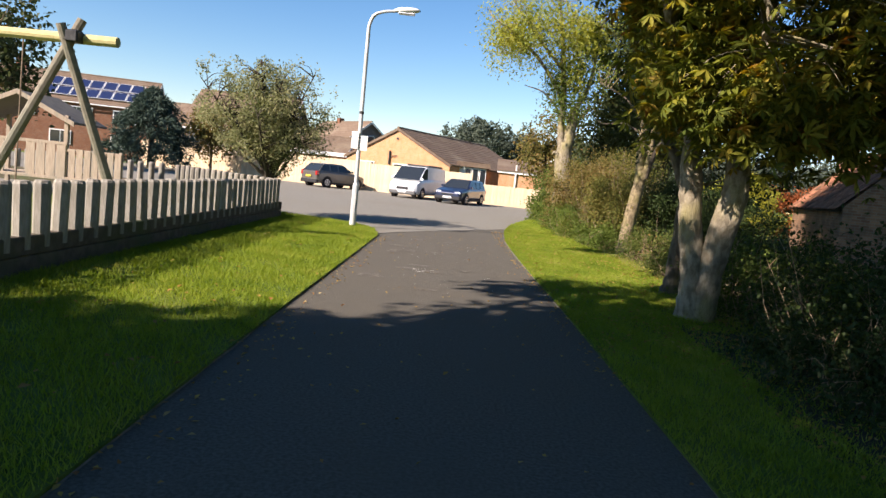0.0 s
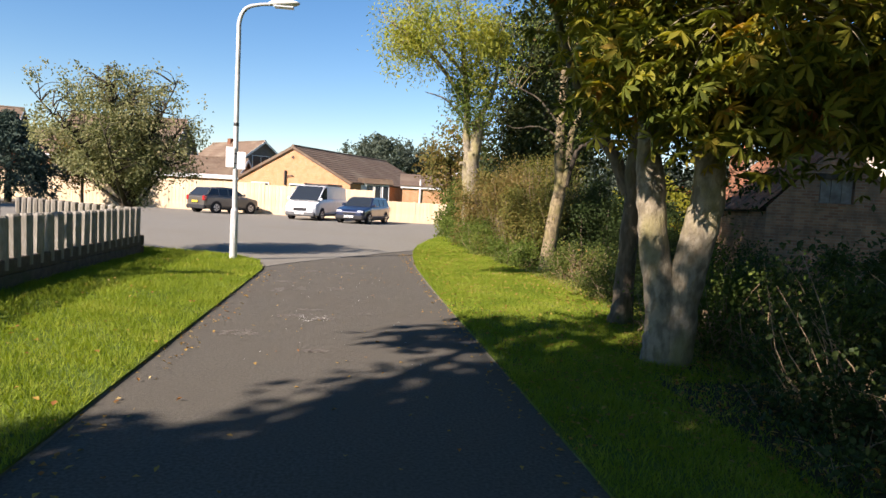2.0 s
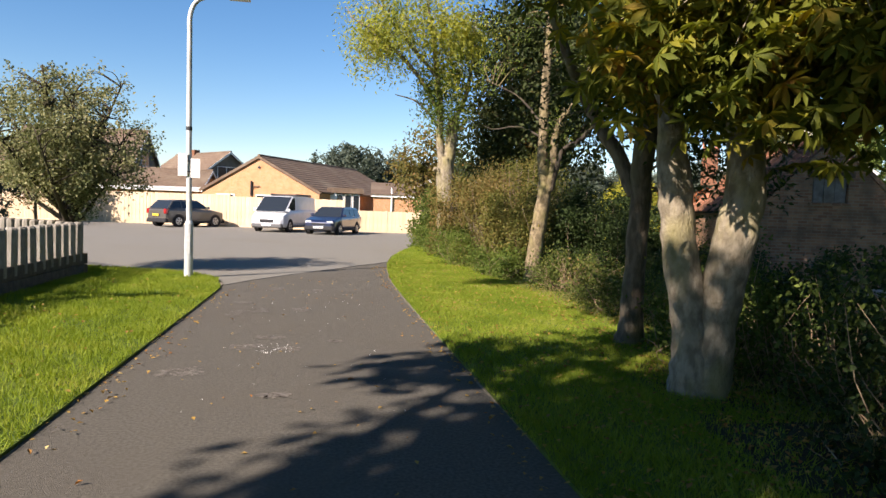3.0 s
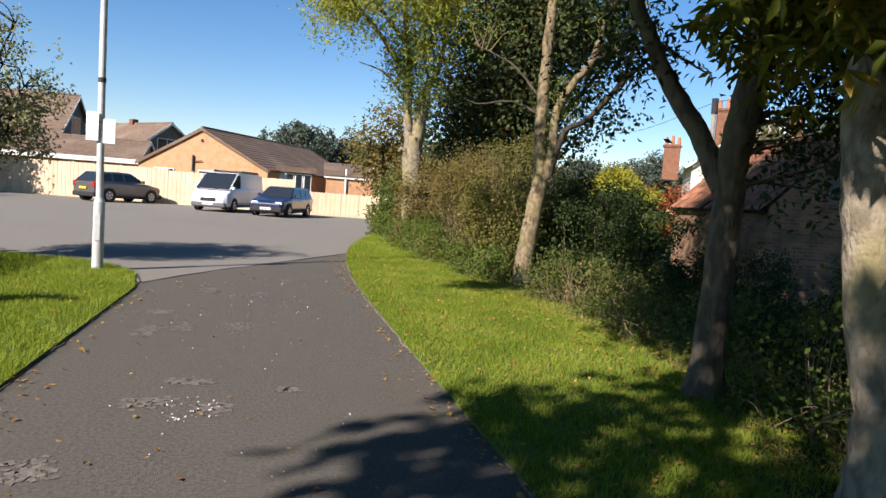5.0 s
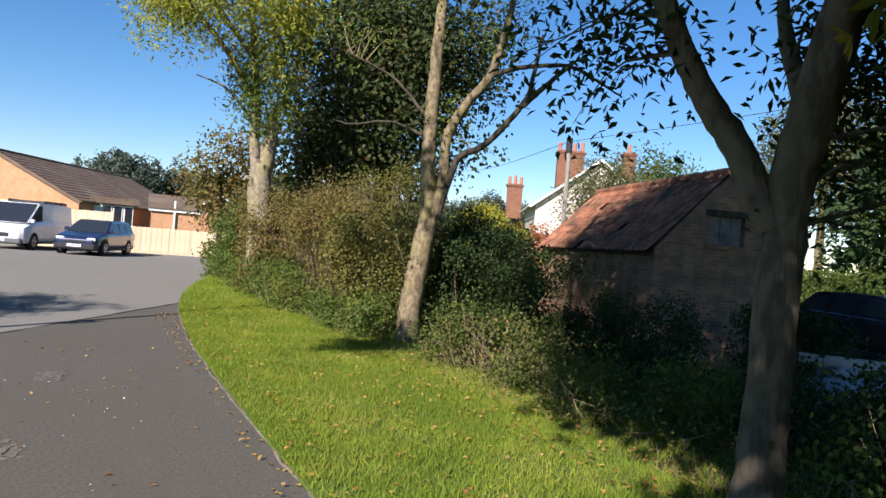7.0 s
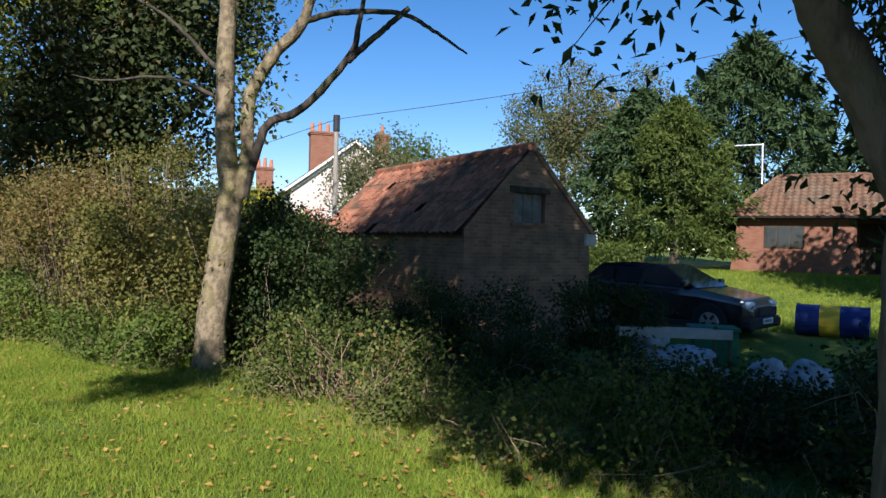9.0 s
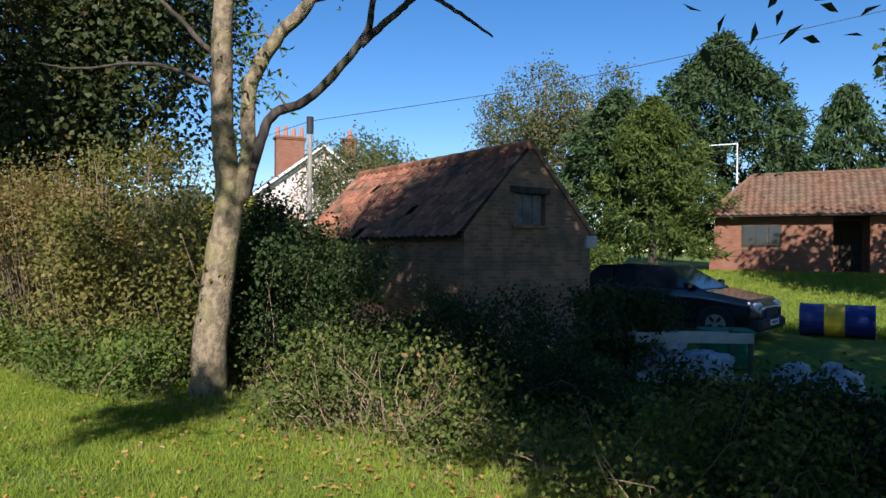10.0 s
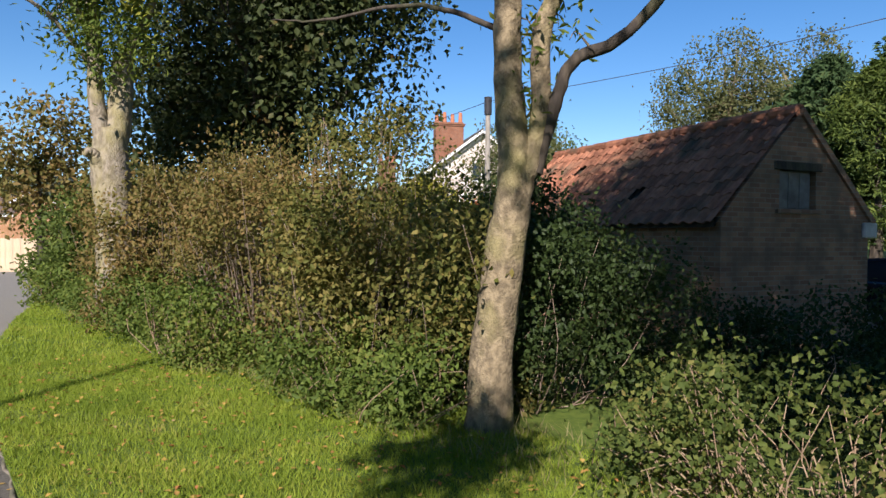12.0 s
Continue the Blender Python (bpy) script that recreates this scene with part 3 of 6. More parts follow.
def tree(name, label, bark, stems, crowns, leaf, size, group="", palmate=False, twig_share=0.25, extra=()):
    """stems: (part, knots, radii). crowns: (centre, radii, groups, per, spread, patchy). The trunk, limbs, twigs and crown are parts."""
    base = stems[0][1][0]
    t = thing(name, pose(*base), label, "tree", group)
    o = np.array(base)
    roots = []
    for kind, knots, radii in stems:
        pts = bend(knots, 10 + 4 * len(knots), 0.004 if len(knots) > 2 else 0.0)
        v, f = tube(pts - o, radii, 14 if radii[0] > 0.1 else 8, 0.035)
        part(kind, tri_mesh(kind, v, f), BARK_DARK if kind == "branch" else bark, t, smooth=True)
        roots += list(pts[len(pts) // 3:])
    tw = []
    for k, (c, r, groups, per, spread, patchy) in enumerate(crowns):
        C, P = cluster(c, r, groups, per, spread, 0.5, patchy, 0.35)
        tw += twigs_to(C, roots, 0.006 + 0.0012 * max(r), twig_share)
        mat, s = (extra[k] if k < len(extra) and extra[k] else (leaf, size))
        v, f = fans(P - o, s[0], s[1]) if palmate else leaves(P - o, s[0], s[1])
        part("crown", tri_mesh("crown", v, f), mat, t)
    if tw:
        v, f = join(tw)
        part("twig_mass", tri_mesh("twig_mass", v - o, f), bark, t)["kind"] = "stuff"
    return t


# the two-stemmed horse chestnut by the path
tree("chestnut_tree", "horse chestnut with a pale split double trunk and yellowing leaves", BARK_PALE,
     [("trunk", [(3.2, 8.42, -0.05), (3.17, 8.44, 0.5), (3.06, 8.5, 1.2), (3.0, 8.54, 1.8), (2.95, 8.6, 2.5)], [0.22, 0.15, 0.14, 0.135, 0.09]),
      ("stem", [(3.28, 8.38, -0.05), (3.33, 8.36, 0.6), (3.42, 8.3, 1.3), (3.47, 8.28, 1.75), (3.42, 8.3, 2.6), (3.55, 8.25, 4.2), (3.6, 8.2, 6.2)], [0.19, 0.16, 0.17, 0.15, 0.11, 0.085, 0.04]),
      ("limb", [(2.96, 8.58, 2.3), (2.6, 8.5, 3.2), (2.2, 8.3, 4.2)], [0.08, 0.06, 0.03]),
      ("limb", [(3.5, 8.26, 3.0), (4.3, 7.9, 3.8), (5.2, 7.4, 4.4)], [0.08, 0.06, 0.03]),
      ("limb", [(3.45, 8.3, 2.4), (3.2, 7.6, 3.0), (3.0, 6.9, 3.4)], [0.06, 0.05, 0.02]),
      # Two limbs out of view, added to carry the high shading crowns.
      ("limb", [(2.5, 8.45, 3.4), (1.6, 7.1, 5.8), (1.1, 6.1, 6.9)], [0.07, 0.05, 0.02]),
      ("limb", [(3.5, 8.26, 4.0), (2.2, 8.8, 5.6), (0.4, 9.5, 6.2)], [0.07, 0.05, 0.02])],
     [((4.1, 8.0, 4.6), (2.4, 2.3, 2.2), 420, 12, 0.26, 0.5), ((2.75, 7.9, 2.8), (0.75, 0.8, 0.6), 80, 9, 0.14, 0.0), ((3.6, 7.5, 2.5), (1.0, 0.9, 0.55), 100, 9, 0.16, 0.0), ((5.2, 7.2, 3.0), (1.5, 1.6, 1.1), 230, 11, 0.22, 0.1),
      # Crowns above 5 m are out of view, placed to shade scrub and barn.
      ((2.6, 8.9, 4.2), (1.0, 1.2, 1.2), 70, 10, 0.2, 0.2), ((3.05, 9.2, 2.95), (0.4, 0.45, 0.6), 36, 8, 0.13, 0.1), ((1.6, 7.6, 6.4), (3.3, 2.9, 2.0), 480, 14, 0.34, 0.35), ((5.6, 8.6, 6.6), (2.2, 3.0, 2.2), 260, 13, 0.34, 0.3), ((2.0, 6.6, 7.8), (2.0, 1.8, 1.3), 220, 13, 0.3, 0.2),
      ((0.6, 10.3, 6.5), (1.9, 1.8, 1.2), 300, 13, 0.28, 0.2), ((-0.4, 8.5, 5.2), (1.25, 1.3, 0.7), 130, 13, 0.22, 0.3), ((5.3, 8.1, 9.2), (2.6, 2.6, 1.8), 300, 13, 0.34, 0.2)],
     CHESTNUT_LEAF, (0.15, 0.055), palmate=True)

# the dark forked tree in shade, which its leaf colour also carries
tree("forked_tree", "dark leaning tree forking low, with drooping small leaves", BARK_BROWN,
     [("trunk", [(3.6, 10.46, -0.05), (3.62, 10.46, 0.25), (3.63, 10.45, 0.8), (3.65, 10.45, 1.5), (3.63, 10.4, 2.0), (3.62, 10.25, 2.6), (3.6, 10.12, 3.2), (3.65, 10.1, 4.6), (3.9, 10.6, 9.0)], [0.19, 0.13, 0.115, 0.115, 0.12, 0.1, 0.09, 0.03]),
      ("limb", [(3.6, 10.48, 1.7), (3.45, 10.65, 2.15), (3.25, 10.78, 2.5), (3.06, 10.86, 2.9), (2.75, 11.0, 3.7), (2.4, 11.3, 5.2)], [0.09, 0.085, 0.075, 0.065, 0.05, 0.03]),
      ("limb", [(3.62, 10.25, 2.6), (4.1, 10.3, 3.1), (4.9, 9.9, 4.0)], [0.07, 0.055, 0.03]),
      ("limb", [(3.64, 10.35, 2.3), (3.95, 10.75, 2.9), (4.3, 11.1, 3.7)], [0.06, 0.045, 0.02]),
      # Two long limbs, out of view, added to hold shade-casting leaf clusters.
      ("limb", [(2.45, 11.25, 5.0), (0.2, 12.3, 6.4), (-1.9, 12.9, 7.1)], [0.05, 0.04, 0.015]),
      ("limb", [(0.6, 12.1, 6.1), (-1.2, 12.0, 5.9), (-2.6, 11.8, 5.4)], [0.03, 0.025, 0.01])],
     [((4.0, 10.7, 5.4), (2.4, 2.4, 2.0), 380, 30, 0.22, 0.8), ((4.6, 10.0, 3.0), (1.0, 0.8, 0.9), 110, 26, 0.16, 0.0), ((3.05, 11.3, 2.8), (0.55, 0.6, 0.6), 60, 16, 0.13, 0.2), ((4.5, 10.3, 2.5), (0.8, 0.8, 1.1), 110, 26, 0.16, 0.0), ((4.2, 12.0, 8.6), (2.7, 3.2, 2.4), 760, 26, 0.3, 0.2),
      # Unseen high crowns, added to shade the barn, hedge, ash and verge.
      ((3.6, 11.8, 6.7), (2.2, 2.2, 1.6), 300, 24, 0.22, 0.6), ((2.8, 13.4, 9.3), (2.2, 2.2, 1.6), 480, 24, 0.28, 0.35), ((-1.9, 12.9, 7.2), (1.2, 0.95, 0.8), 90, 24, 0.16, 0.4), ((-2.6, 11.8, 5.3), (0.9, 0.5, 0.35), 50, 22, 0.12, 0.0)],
     DARK_SHADED_LEAF, (0.085, 0.034), extra=(None, None, None, None, (DARK_SHADED_LEAF, (0.15, 0.09)), (DARK_SHADED_LEAF, (0.14, 0.08)), (DARK_SHADED_LEAF, (0.15, 0.09)), (DARK_SHADED_LEAF, (0.13, 0.07)), (DARK_SHADED_LEAF, (0.13, 0.07))), twig_share=0.2)

# the ash with the long bare branch
tree("ash_tree", "ash with a mottled grey trunk and a long bare crooked branch", BARK_GREY,
     [("trunk", [(4.52, 17.0, -0.05), (4.56, 16.98, 0.7), (4.64, 16.92, 1.5), (4.68, 16.89, 2.0), (4.62, 16.93, 2.9), (4.63, 16.92, 4.1), (4.7, 17.0, 5.6), (4.75, 17.1, 7.5)], [0.19, 0.155, 0.15, 0.12, 0.105, 0.09, 0.07, 0.03]),
      ("limb", [(4.7, 16.86, 1.75), (4.8, 16.76, 2.3), (4.82, 16.74, 3.05), (5.0, 16.55, 3.55), (5.2, 16.3, 3.95), (5.4, 16.2, 4.9), (5.5, 16.1, 6.2)], [0.085, 0.078, 0.072, 0.065, 0.05, 0.03]),
      ("branch", [(4.78, 16.78, 1.95), (4.86, 16.68, 2.4), (4.96, 16.57, 2.78), (5.2, 16.3, 2.95), (5.55, 15.93, 3.54), (5.62, 15.86, 3.9), (5.7, 15.8, 4.5)], [0.06, 0.053, 0.048, 0.045, 0.04, 0.033, 0.02]),
      ("branch", [(5.54, 15.94, 3.5), (5.75, 15.7, 3.8), (6.0, 15.44, 4.12)], [0.04, 0.035, 0.03]),
      ("branch", [(5.15, 16.36, 3.9), (5.5, 16.0, 4.05), (5.95, 15.5, 4.05), (6.2, 15.2, 3.85), (6.46, 14.96, 3.63)], [0.04, 0.035, 0.028, 0.022, 0.01]),
      ("branch", [(4.6, 16.95, 3.3), (4.2, 17.4, 3.9), (3.6, 17.9, 4.3)], [0.03, 0.02, 0.008]),
      ("branch", [(4.63, 16.92, 3.0), (4.3, 17.6, 3.3), (4.0, 18.6, 3.35), (3.9, 19.3, 3.5)], [0.025, 0.02, 0.012, 0.005])],
     # The second crown, high out of view, is added to shade the barn roof.
     [((5.0, 16.9, 6.0), (1.8, 1.8, 1.2), 70, 24, 0.2, 1.0), ((5.3, 16.2, 8.4), (2.3, 2.0, 1.6), 260, 24, 0.26, 0.4), ((4.82, 16.8, 3.0), (0.25, 0.25, 0.7), 26, 12, 0.1, 0.0), ((5.4, 16.2, 4.7), (0.5, 0.5, 0.5), 24, 16, 0.14, 0.3), ((3.9, 17.9, 4.4), (0.6, 0.8, 0.5), 16, 16, 0.14, 0.5)],
     ASH_LEAF, (0.085, 0.03), twig_share=0.5)

# the lopped, golden-leaved ash at the car park's corner
tree("pollarded_ash", "lopped pale ash with golden-green hanging leaves", BARK_PALE,
     [("trunk", [(4.22, 25.5, -0.05), (4.2, 25.5, 1.4), (4.12, 25.5, 2.5), (4.1, 25.5, 3.2)], [0.36, 0.29, 0.31, 0.24]),
      ("stub", [(4.13, 25.5, 2.8), (4.25, 25.5, 3.5), (4.32, 25.5, 4.45)], [0.24, 0.2, 0.165]),
      ("stub", [(4.0, 25.4, 2.5), (3.82, 25.35, 2.75), (3.68, 25.3, 2.78)], [0.12, 0.09, 0.07]),
      ("limb", [(4.05, 25.5, 2.8), (3.9, 25.5, 3.7), (3.84, 25.5, 5.0), (3.6, 25.4, 6.6), (3.3, 25.2, 8.2)], [0.16, 0.125, 0.11, 0.07, 0.03]),
      ("limb", [(3.84, 25.5, 4.7), (3.0, 25.2, 5.8), (1.9, 24.8, 6.7), (0.9, 24.5, 7.2)], [0.075, 0.065, 0.045, 0.015]),
      ("limb", [(3.7, 25.4, 5.8), (2.4, 24.9, 7.0), (1.3, 24.6, 8.2)], [0.065, 0.045, 0.015]),
      ("limb", [(3.85, 25.5, 4.2), (3.1, 25.3, 4.9), (2.35, 25.2, 5.1)], [0.045, 0.03, 0.012]),
      ("limb", [(4.3, 25.5, 4.3), (4.75, 25.4, 5.5), (4.9, 25.2, 7.5)], [0.09, 0.075, 0.03])],
     [((3.0, 25.1, 7.4), (2.6, 1.9, 1.7), 240, 34, 0.26, 0.9), ((4.15, 24.9, 6.7), (1.0, 0.9, 1.5), 110, 44, 0.22, 0.2), ((1.8, 24.8, 6.5), (1.4, 0.9, 1.1), 105, 34, 0.22, 0.5), ((4.0, 25.4, 5.1), (0.85, 0.7, 1.3), 110, 40, 0.19, 0.1)],
     ASH_LEAF, (0.125, 0.04), extra=((ASH_GOLD, (0.14, 0.045)), (ASH_GOLD, (0.145, 0.048)), (ASH_GOLD, (0.14, 0.045)), (ASH_LEAF, (0.125, 0.044))), twig_share=0.4)

# the dark sycamore behind the hedge
tree("sycamore_tree", "broad dark-leaved sycamore behind the hedge", BARK_DARK,
     [("trunk", [(8.6, 27.8, -0.1), (8.6, 27.8, 2.0), (8.5, 27.7, 4.5), (8.6, 27.8, 8.0)], [0.34, 0.28, 0.22, 0.06]),
      ("limb", [(8.55, 27.7, 2.6), (7.4, 26.8, 4.2), (6.5, 26.2, 5.6)], [0.14, 0.1, 0.04]),
      ("limb", [(8.55, 27.7, 3.2), (9.8, 27.0, 5.0), (10.6, 26.6, 6.2)], [0.14, 0.1, 0.04]),
      ("limb", [(8.5, 27.7, 3.8), (7.8, 29, 5.4), (7.2, 30, 6.8)], [0.12, 0.09, 0.04])],
     [((8.4, 27.6, 6.6), (3.5, 3.6, 3.9), 900, 44, 0.36, 0.45), ((6.9, 29.8, 4.2), (1.8, 2.2, 1.9), 190, 36, 0.3, 0.2)],
     SYC_LEAF, (0.16, 0.12), twig_share=0.12)

# the small brown-leaved tree past the golden ash
tree("copper_shrub_tree", "small tree with brown and orange autumn leaves", BARK_DARK,
     [("trunk", [(4.9, 35.5, -0.05), (4.9, 35.5, 1.4), (4.8, 35.4, 3.4)], [0.14, 0.11, 0.04])],
     [((5.0, 35.3, 3.4), (1.7, 1.7, 1.9), 150, 30, 0.3, 0.5)], HEDGE_BROWN, (0.17, 0.11))

# hawthorn at the corner of the playground fence
hx, hy = -4.85, 18.0
haw = [("trunk", [(hx, hy, -0.05), (hx + 0.05, hy, 0.6), (hx + 0.06, hy, 1.15)], [0.16, 0.13, 0.13])]
for k in range(16):
    th = k * 2.4
    r = 0.9 + 1.2 * ((k * 7) % 5) / 5
    top = 2.0 + 0.11 * k + 0.5 * ((k * 3) % 4) / 4
    haw.append(("limb", [(hx + 0.05, hy, 0.8 + 0.03 * k), (hx + 0.4 * r * math.cos(th), hy + 0.4 * r * math.sin(th), 0.6 * top), (hx + r * math.cos(th), hy + r * math.sin(th), top)], [0.06, 0.035, 0.008]))
tree("hawthorn_tree", "round-headed hawthorn thinning into bare twigs", BARK_DARK, haw,
     [((hx - 0.1, hy, 2.65), (1.85, 1.7, 1.1), 620, 34, 0.085, 0.7), ((hx + 0.1, hy, 1.95), (1.5, 1.5, 0.6), 300, 34, 0.085, 0.1), ((hx - 0.2, hy, 3.4), (2.0, 1.5, 0.75), 170, 22, 0.07, 0.5), ((hx + 0.4, hy - 0.2, 1.45), (0.4, 0.4, 0.4), 30, 22, 0.08, 0.0)],
     THORN_LEAF, (0.06, 0.044), twig_share=0.6)

# unseen trees west of the path, placed so that their shadows fall on it
tree("shade_tree", "large leafy sycamore beside the playground", BARK_DARK,
     [("trunk", [(-8.6, -3.6, -0.05), (-8.6, -3.6, 2.5), (-8.4, -3.3, 7.5)], [0.35, 0.28, 0.1]), ("limb", [(-8.6, -3.6, 3), (-6.6, -3.4, 5), (-5, -4.2, 6.4)], [0.14, 0.1, 0.04])],
     # The last crown, over the path, is added to cut skylight.
     [((-8.3, -2.9, 6.4), (3.2, 3.1, 2.8), 620, 26, 0.3, 0.8), ((-10.4, -2.2, 6.0), (2.3, 2.1, 1.6), 330, 28, 0.32, 0.4), ((-4.6, -5.0, 7.2), (3.4, 3.4, 2.0), 520, 28, 0.36, 0.3), ((-2.4, -1.2, 8.2), (3.2, 3.0, 1.5), 520, 28, 0.36, 0.2)], SYC_LEAF, (0.27, 0.2), twig_share=0.06)
tree("shade_tree", "tall spreading leafy sycamore at the playground's corner", BARK_DARK,
     [("trunk", [(-6.6, 0.9, -0.05), (-6.6, 0.9, 3.0), (-6.4, 1.2, 8.5)], [0.3, 0.24, 0.08]), ("limb", [(-6.6, 0.95, 3.4), (-5.6, 2.4, 5.4), (-4.4, 4.2, 6.8)], [0.12, 0.09, 0.03]),
      ("limb", [(-6.6, 1.0, 4.4), (-6.8, 2.2, 6.0), (-6.7, 3.2, 7.0)], [0.1, 0.08, 0.03]), ("limb", [(-4.8, 3.6, 6.4), (-3.5, 5.3, 6.6), (-2.5, 6.4, 6.6)], [0.05, 0.04, 0.02])],
     [((-5.9, 1.0, 5.6), (1.8, 1.6, 1.5), 150, 22, 0.22, 1.1), ((-6.9, 0.5, 7.7), (1.9, 1.7, 1.5), 170, 22, 0.22, 1.0), ((-4.2, 4.3, 6.9), (1.2, 1.1, 0.8), 46, 18, 0.18, 0.9),
      ((-6.7, 3.1, 6.9), (0.9, 0.9, 0.8), 34, 18, 0.18, 0.8), ((-2.5, 6.4, 6.6), (0.9, 0.8, 0.7), 55, 22, 0.18, 0.5)], SYC_LEAF, (0.24, 0.18), twig_share=0.06)

# Added tree, mostly out of view, that keeps skylight off path and undergrowth.
tree("added_shade_tree", "mostly unseen dark-leaved tree added to block skylight beside the path", BARK_DARK,
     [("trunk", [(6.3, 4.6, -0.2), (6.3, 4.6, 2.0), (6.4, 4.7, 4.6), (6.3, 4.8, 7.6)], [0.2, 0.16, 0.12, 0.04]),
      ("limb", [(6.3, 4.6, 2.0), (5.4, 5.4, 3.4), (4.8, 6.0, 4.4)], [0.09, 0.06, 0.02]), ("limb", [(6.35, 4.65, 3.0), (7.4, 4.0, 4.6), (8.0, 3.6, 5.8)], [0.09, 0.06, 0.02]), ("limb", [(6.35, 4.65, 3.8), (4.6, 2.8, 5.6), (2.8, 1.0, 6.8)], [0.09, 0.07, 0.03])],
     [((6.3, 4.8, 4.8), (2.4, 2.6, 3.2), 620, 26, 0.3, 0.3), ((6.2, 5.2, 8.4), (2.4, 2.2, 1.6), 300, 26, 0.32, 0.3), ((2.6, 0.8, 6.9), (2.9, 2.4, 1.3), 360, 26, 0.32, 0.2)], DARK_SHADED_LEAF, (0.14, 0.085), twig_share=0.1)


def boxy(c, r, groups, per, spread, shell, g):
    """Leaf groups on many small lobes that fill a blunt-cornered mass with an uneven top, down to the ground."""
    lobes = max(7, int(6 * r[0] * r[1] * r[2] + 8))
    d = unit(rng.normal(size=(lobes, 3)))
    d /= (np.abs(d) ** 3.2).sum(1, keepdims=True) ** (1 / 3.2)
    K = d * rng.uniform(0.55, 0.86, (lobes, 1)) * np.asarray(r) + np.asarray(c)
    R = rng.uniform(0.22, 0.46, lobes) * min(1.0, 0.55 + 0.4 * min(r))
    pick = rng.integers(0, lobes, groups)
    C = K[pick] + unit(rng.normal(size=(groups, 3))) * (R[pick] * rng.uniform(0, 1, groups) ** shell)[:, None] * np.array([1, 1.25, 1])
    far = rng.uniform(size=groups) < 0.3
    q = unit(rng.normal(size=(groups, 3)))
    q /= (np.abs(q) ** 3.2).sum(1, keepdims=True) ** (1 / 3.2)
    C[far] = (q * 0.8 * rng.uniform(0.3, 1, (groups, 1)) ** 0.5 * np.asarray(r) + np.asarray(c))[far]
    P = np.repeat(C, per, axis=0) + rng.normal(size=(groups * per, 3)) * spread
    P[:, 2] = np.abs(P[:, 2] - g) + g
    C[:, 2] = np.abs(C[:, 2] - g) + g
    return C, P


def bush(name, label, c, r, groups, leaf, size, stems=50, stem_mat=None, per=22, spread=0.1, category="shrub", shell=0.4):
    """A shrub of many stems from the ground, leafed to its uneven outside."""
    g = float(ground_z(c[0], c[1]))
    t = thing(name, pose(c[0], c[1], g), label, category)
    o = np.array([c[0], c[1], g])
    C, P = boxy(c, r, groups, per, spread, shell, g + 0.03)
    v, f = leaves(P - o, size[0], size[1])
    part("foliage", tri_mesh("foliage", v, f), leaf, t)
    st = []
    for k in range(stems):
        p = C[int(rng.integers(len(C)))]
        a = np.array([c[0] + (p[0] - c[0]) * 0.45 + rng.normal() * 0.1, c[1] + (p[1] - c[1]) * 0.6 + rng.normal() * 0.1, g - 0.02])
        q = p + (p - np.array(c)) * rng.uniform(0.0, 0.16)
        st.append(tube(bend([a, (a + q) / 2 + rng.normal(size=3) * 0.12, q], 6), [0.007, 0.005, 0.002], 4))
    v, f = join(st)
    part("stem_mass", tri_mesh("stem_mass", v - o, f), stem_mat or TWIG, t)["kind"] = "stuff"
    return t


bush("hedge_shrub", "russet-brown hedgerow shrub losing its leaves", (5.0, 21.4, 1.15), (1.3, 2.4, 1.45), 1100, HEDGE_BROWN, (0.06, 0.035), 150)
bush("hedge_shrub", "olive and russet hedgerow shrub behind the verge", (4.9, 18.6, 0.95), (1.05, 1.5, 1.35), 760, HEDGE_OLIVE, (0.06, 0.038), 90)
bush("hedge_shrub", "mixed green hedgerow shrub with brown tips", (4.75, 25.2, 1.1), (1.35, 2.4, 1.5), 850, HEDGE_BROWN, (0.075, 0.045), 90)
bush("hedge_shrub", "bright green ivy-clad shrub at the car park corner", (4.95, 29.4, 1.1), (1.35, 2.6, 1.55), 850, HEDGE_GREEN, (0.095, 0.065), 40)
bush("hedge_shrub", "dark green shrub behind the ash", (6.3, 18.3, 0.95), (1.2, 1.7, 1.15), 760, DARK_SHADED_LEAF, (0.06, 0.04), 50)
bush("hedge_shrub", "dark green evergreen shrub beside the old barn", (8.3, 21.3, 0.9), (1.7, 2.6, 1.25), 700, DARK_SHADED_LEAF, (0.085, 0.06), 40)
bush("hedge_shrub", "tall loose hedgerow shrub with pale shoots", (5.3, 20.0, 1.75), (0.85, 1.7, 1.3), 420, HEDGE_OLIVE, (0.055, 0.034), 120, TWIG, 20, 0.12)
bush("hedge_shrub", "tall russet shrub in the middle of the hedge", (5.2, 23.3, 1.6), (1.0, 1.9, 1.35), 420, HEDGE_BROWN, (0.06, 0.036), 110, TWIG, 20, 0.13)
bush("hedge_shrub", "dense dark shrub close behind the ash trunk", (5.55, 17.75, 0.95), (0.8, 0.9, 1.2), 460, DARK_SHADED_LEAF, (0.055, 0.036), 60)
bush("nettle_bank", "bright green nettles at the hedge foot", (4.15, 18.6, 0.15), (0.45, 1.7, 0.45), 340, NETTLE, (0.06, 0.034), 70, DRYSTEM, 18, 0.09, "undergrowth")
bush("nettle_bank", "green brambles and nettles under the russet hedge", (3.95, 21.2, 0.25), (0.5, 1.7, 0.65), 420, NETTLE, (0.055, 0.034), 90, DRYSTEM, 18, 0.1, "undergrowth")
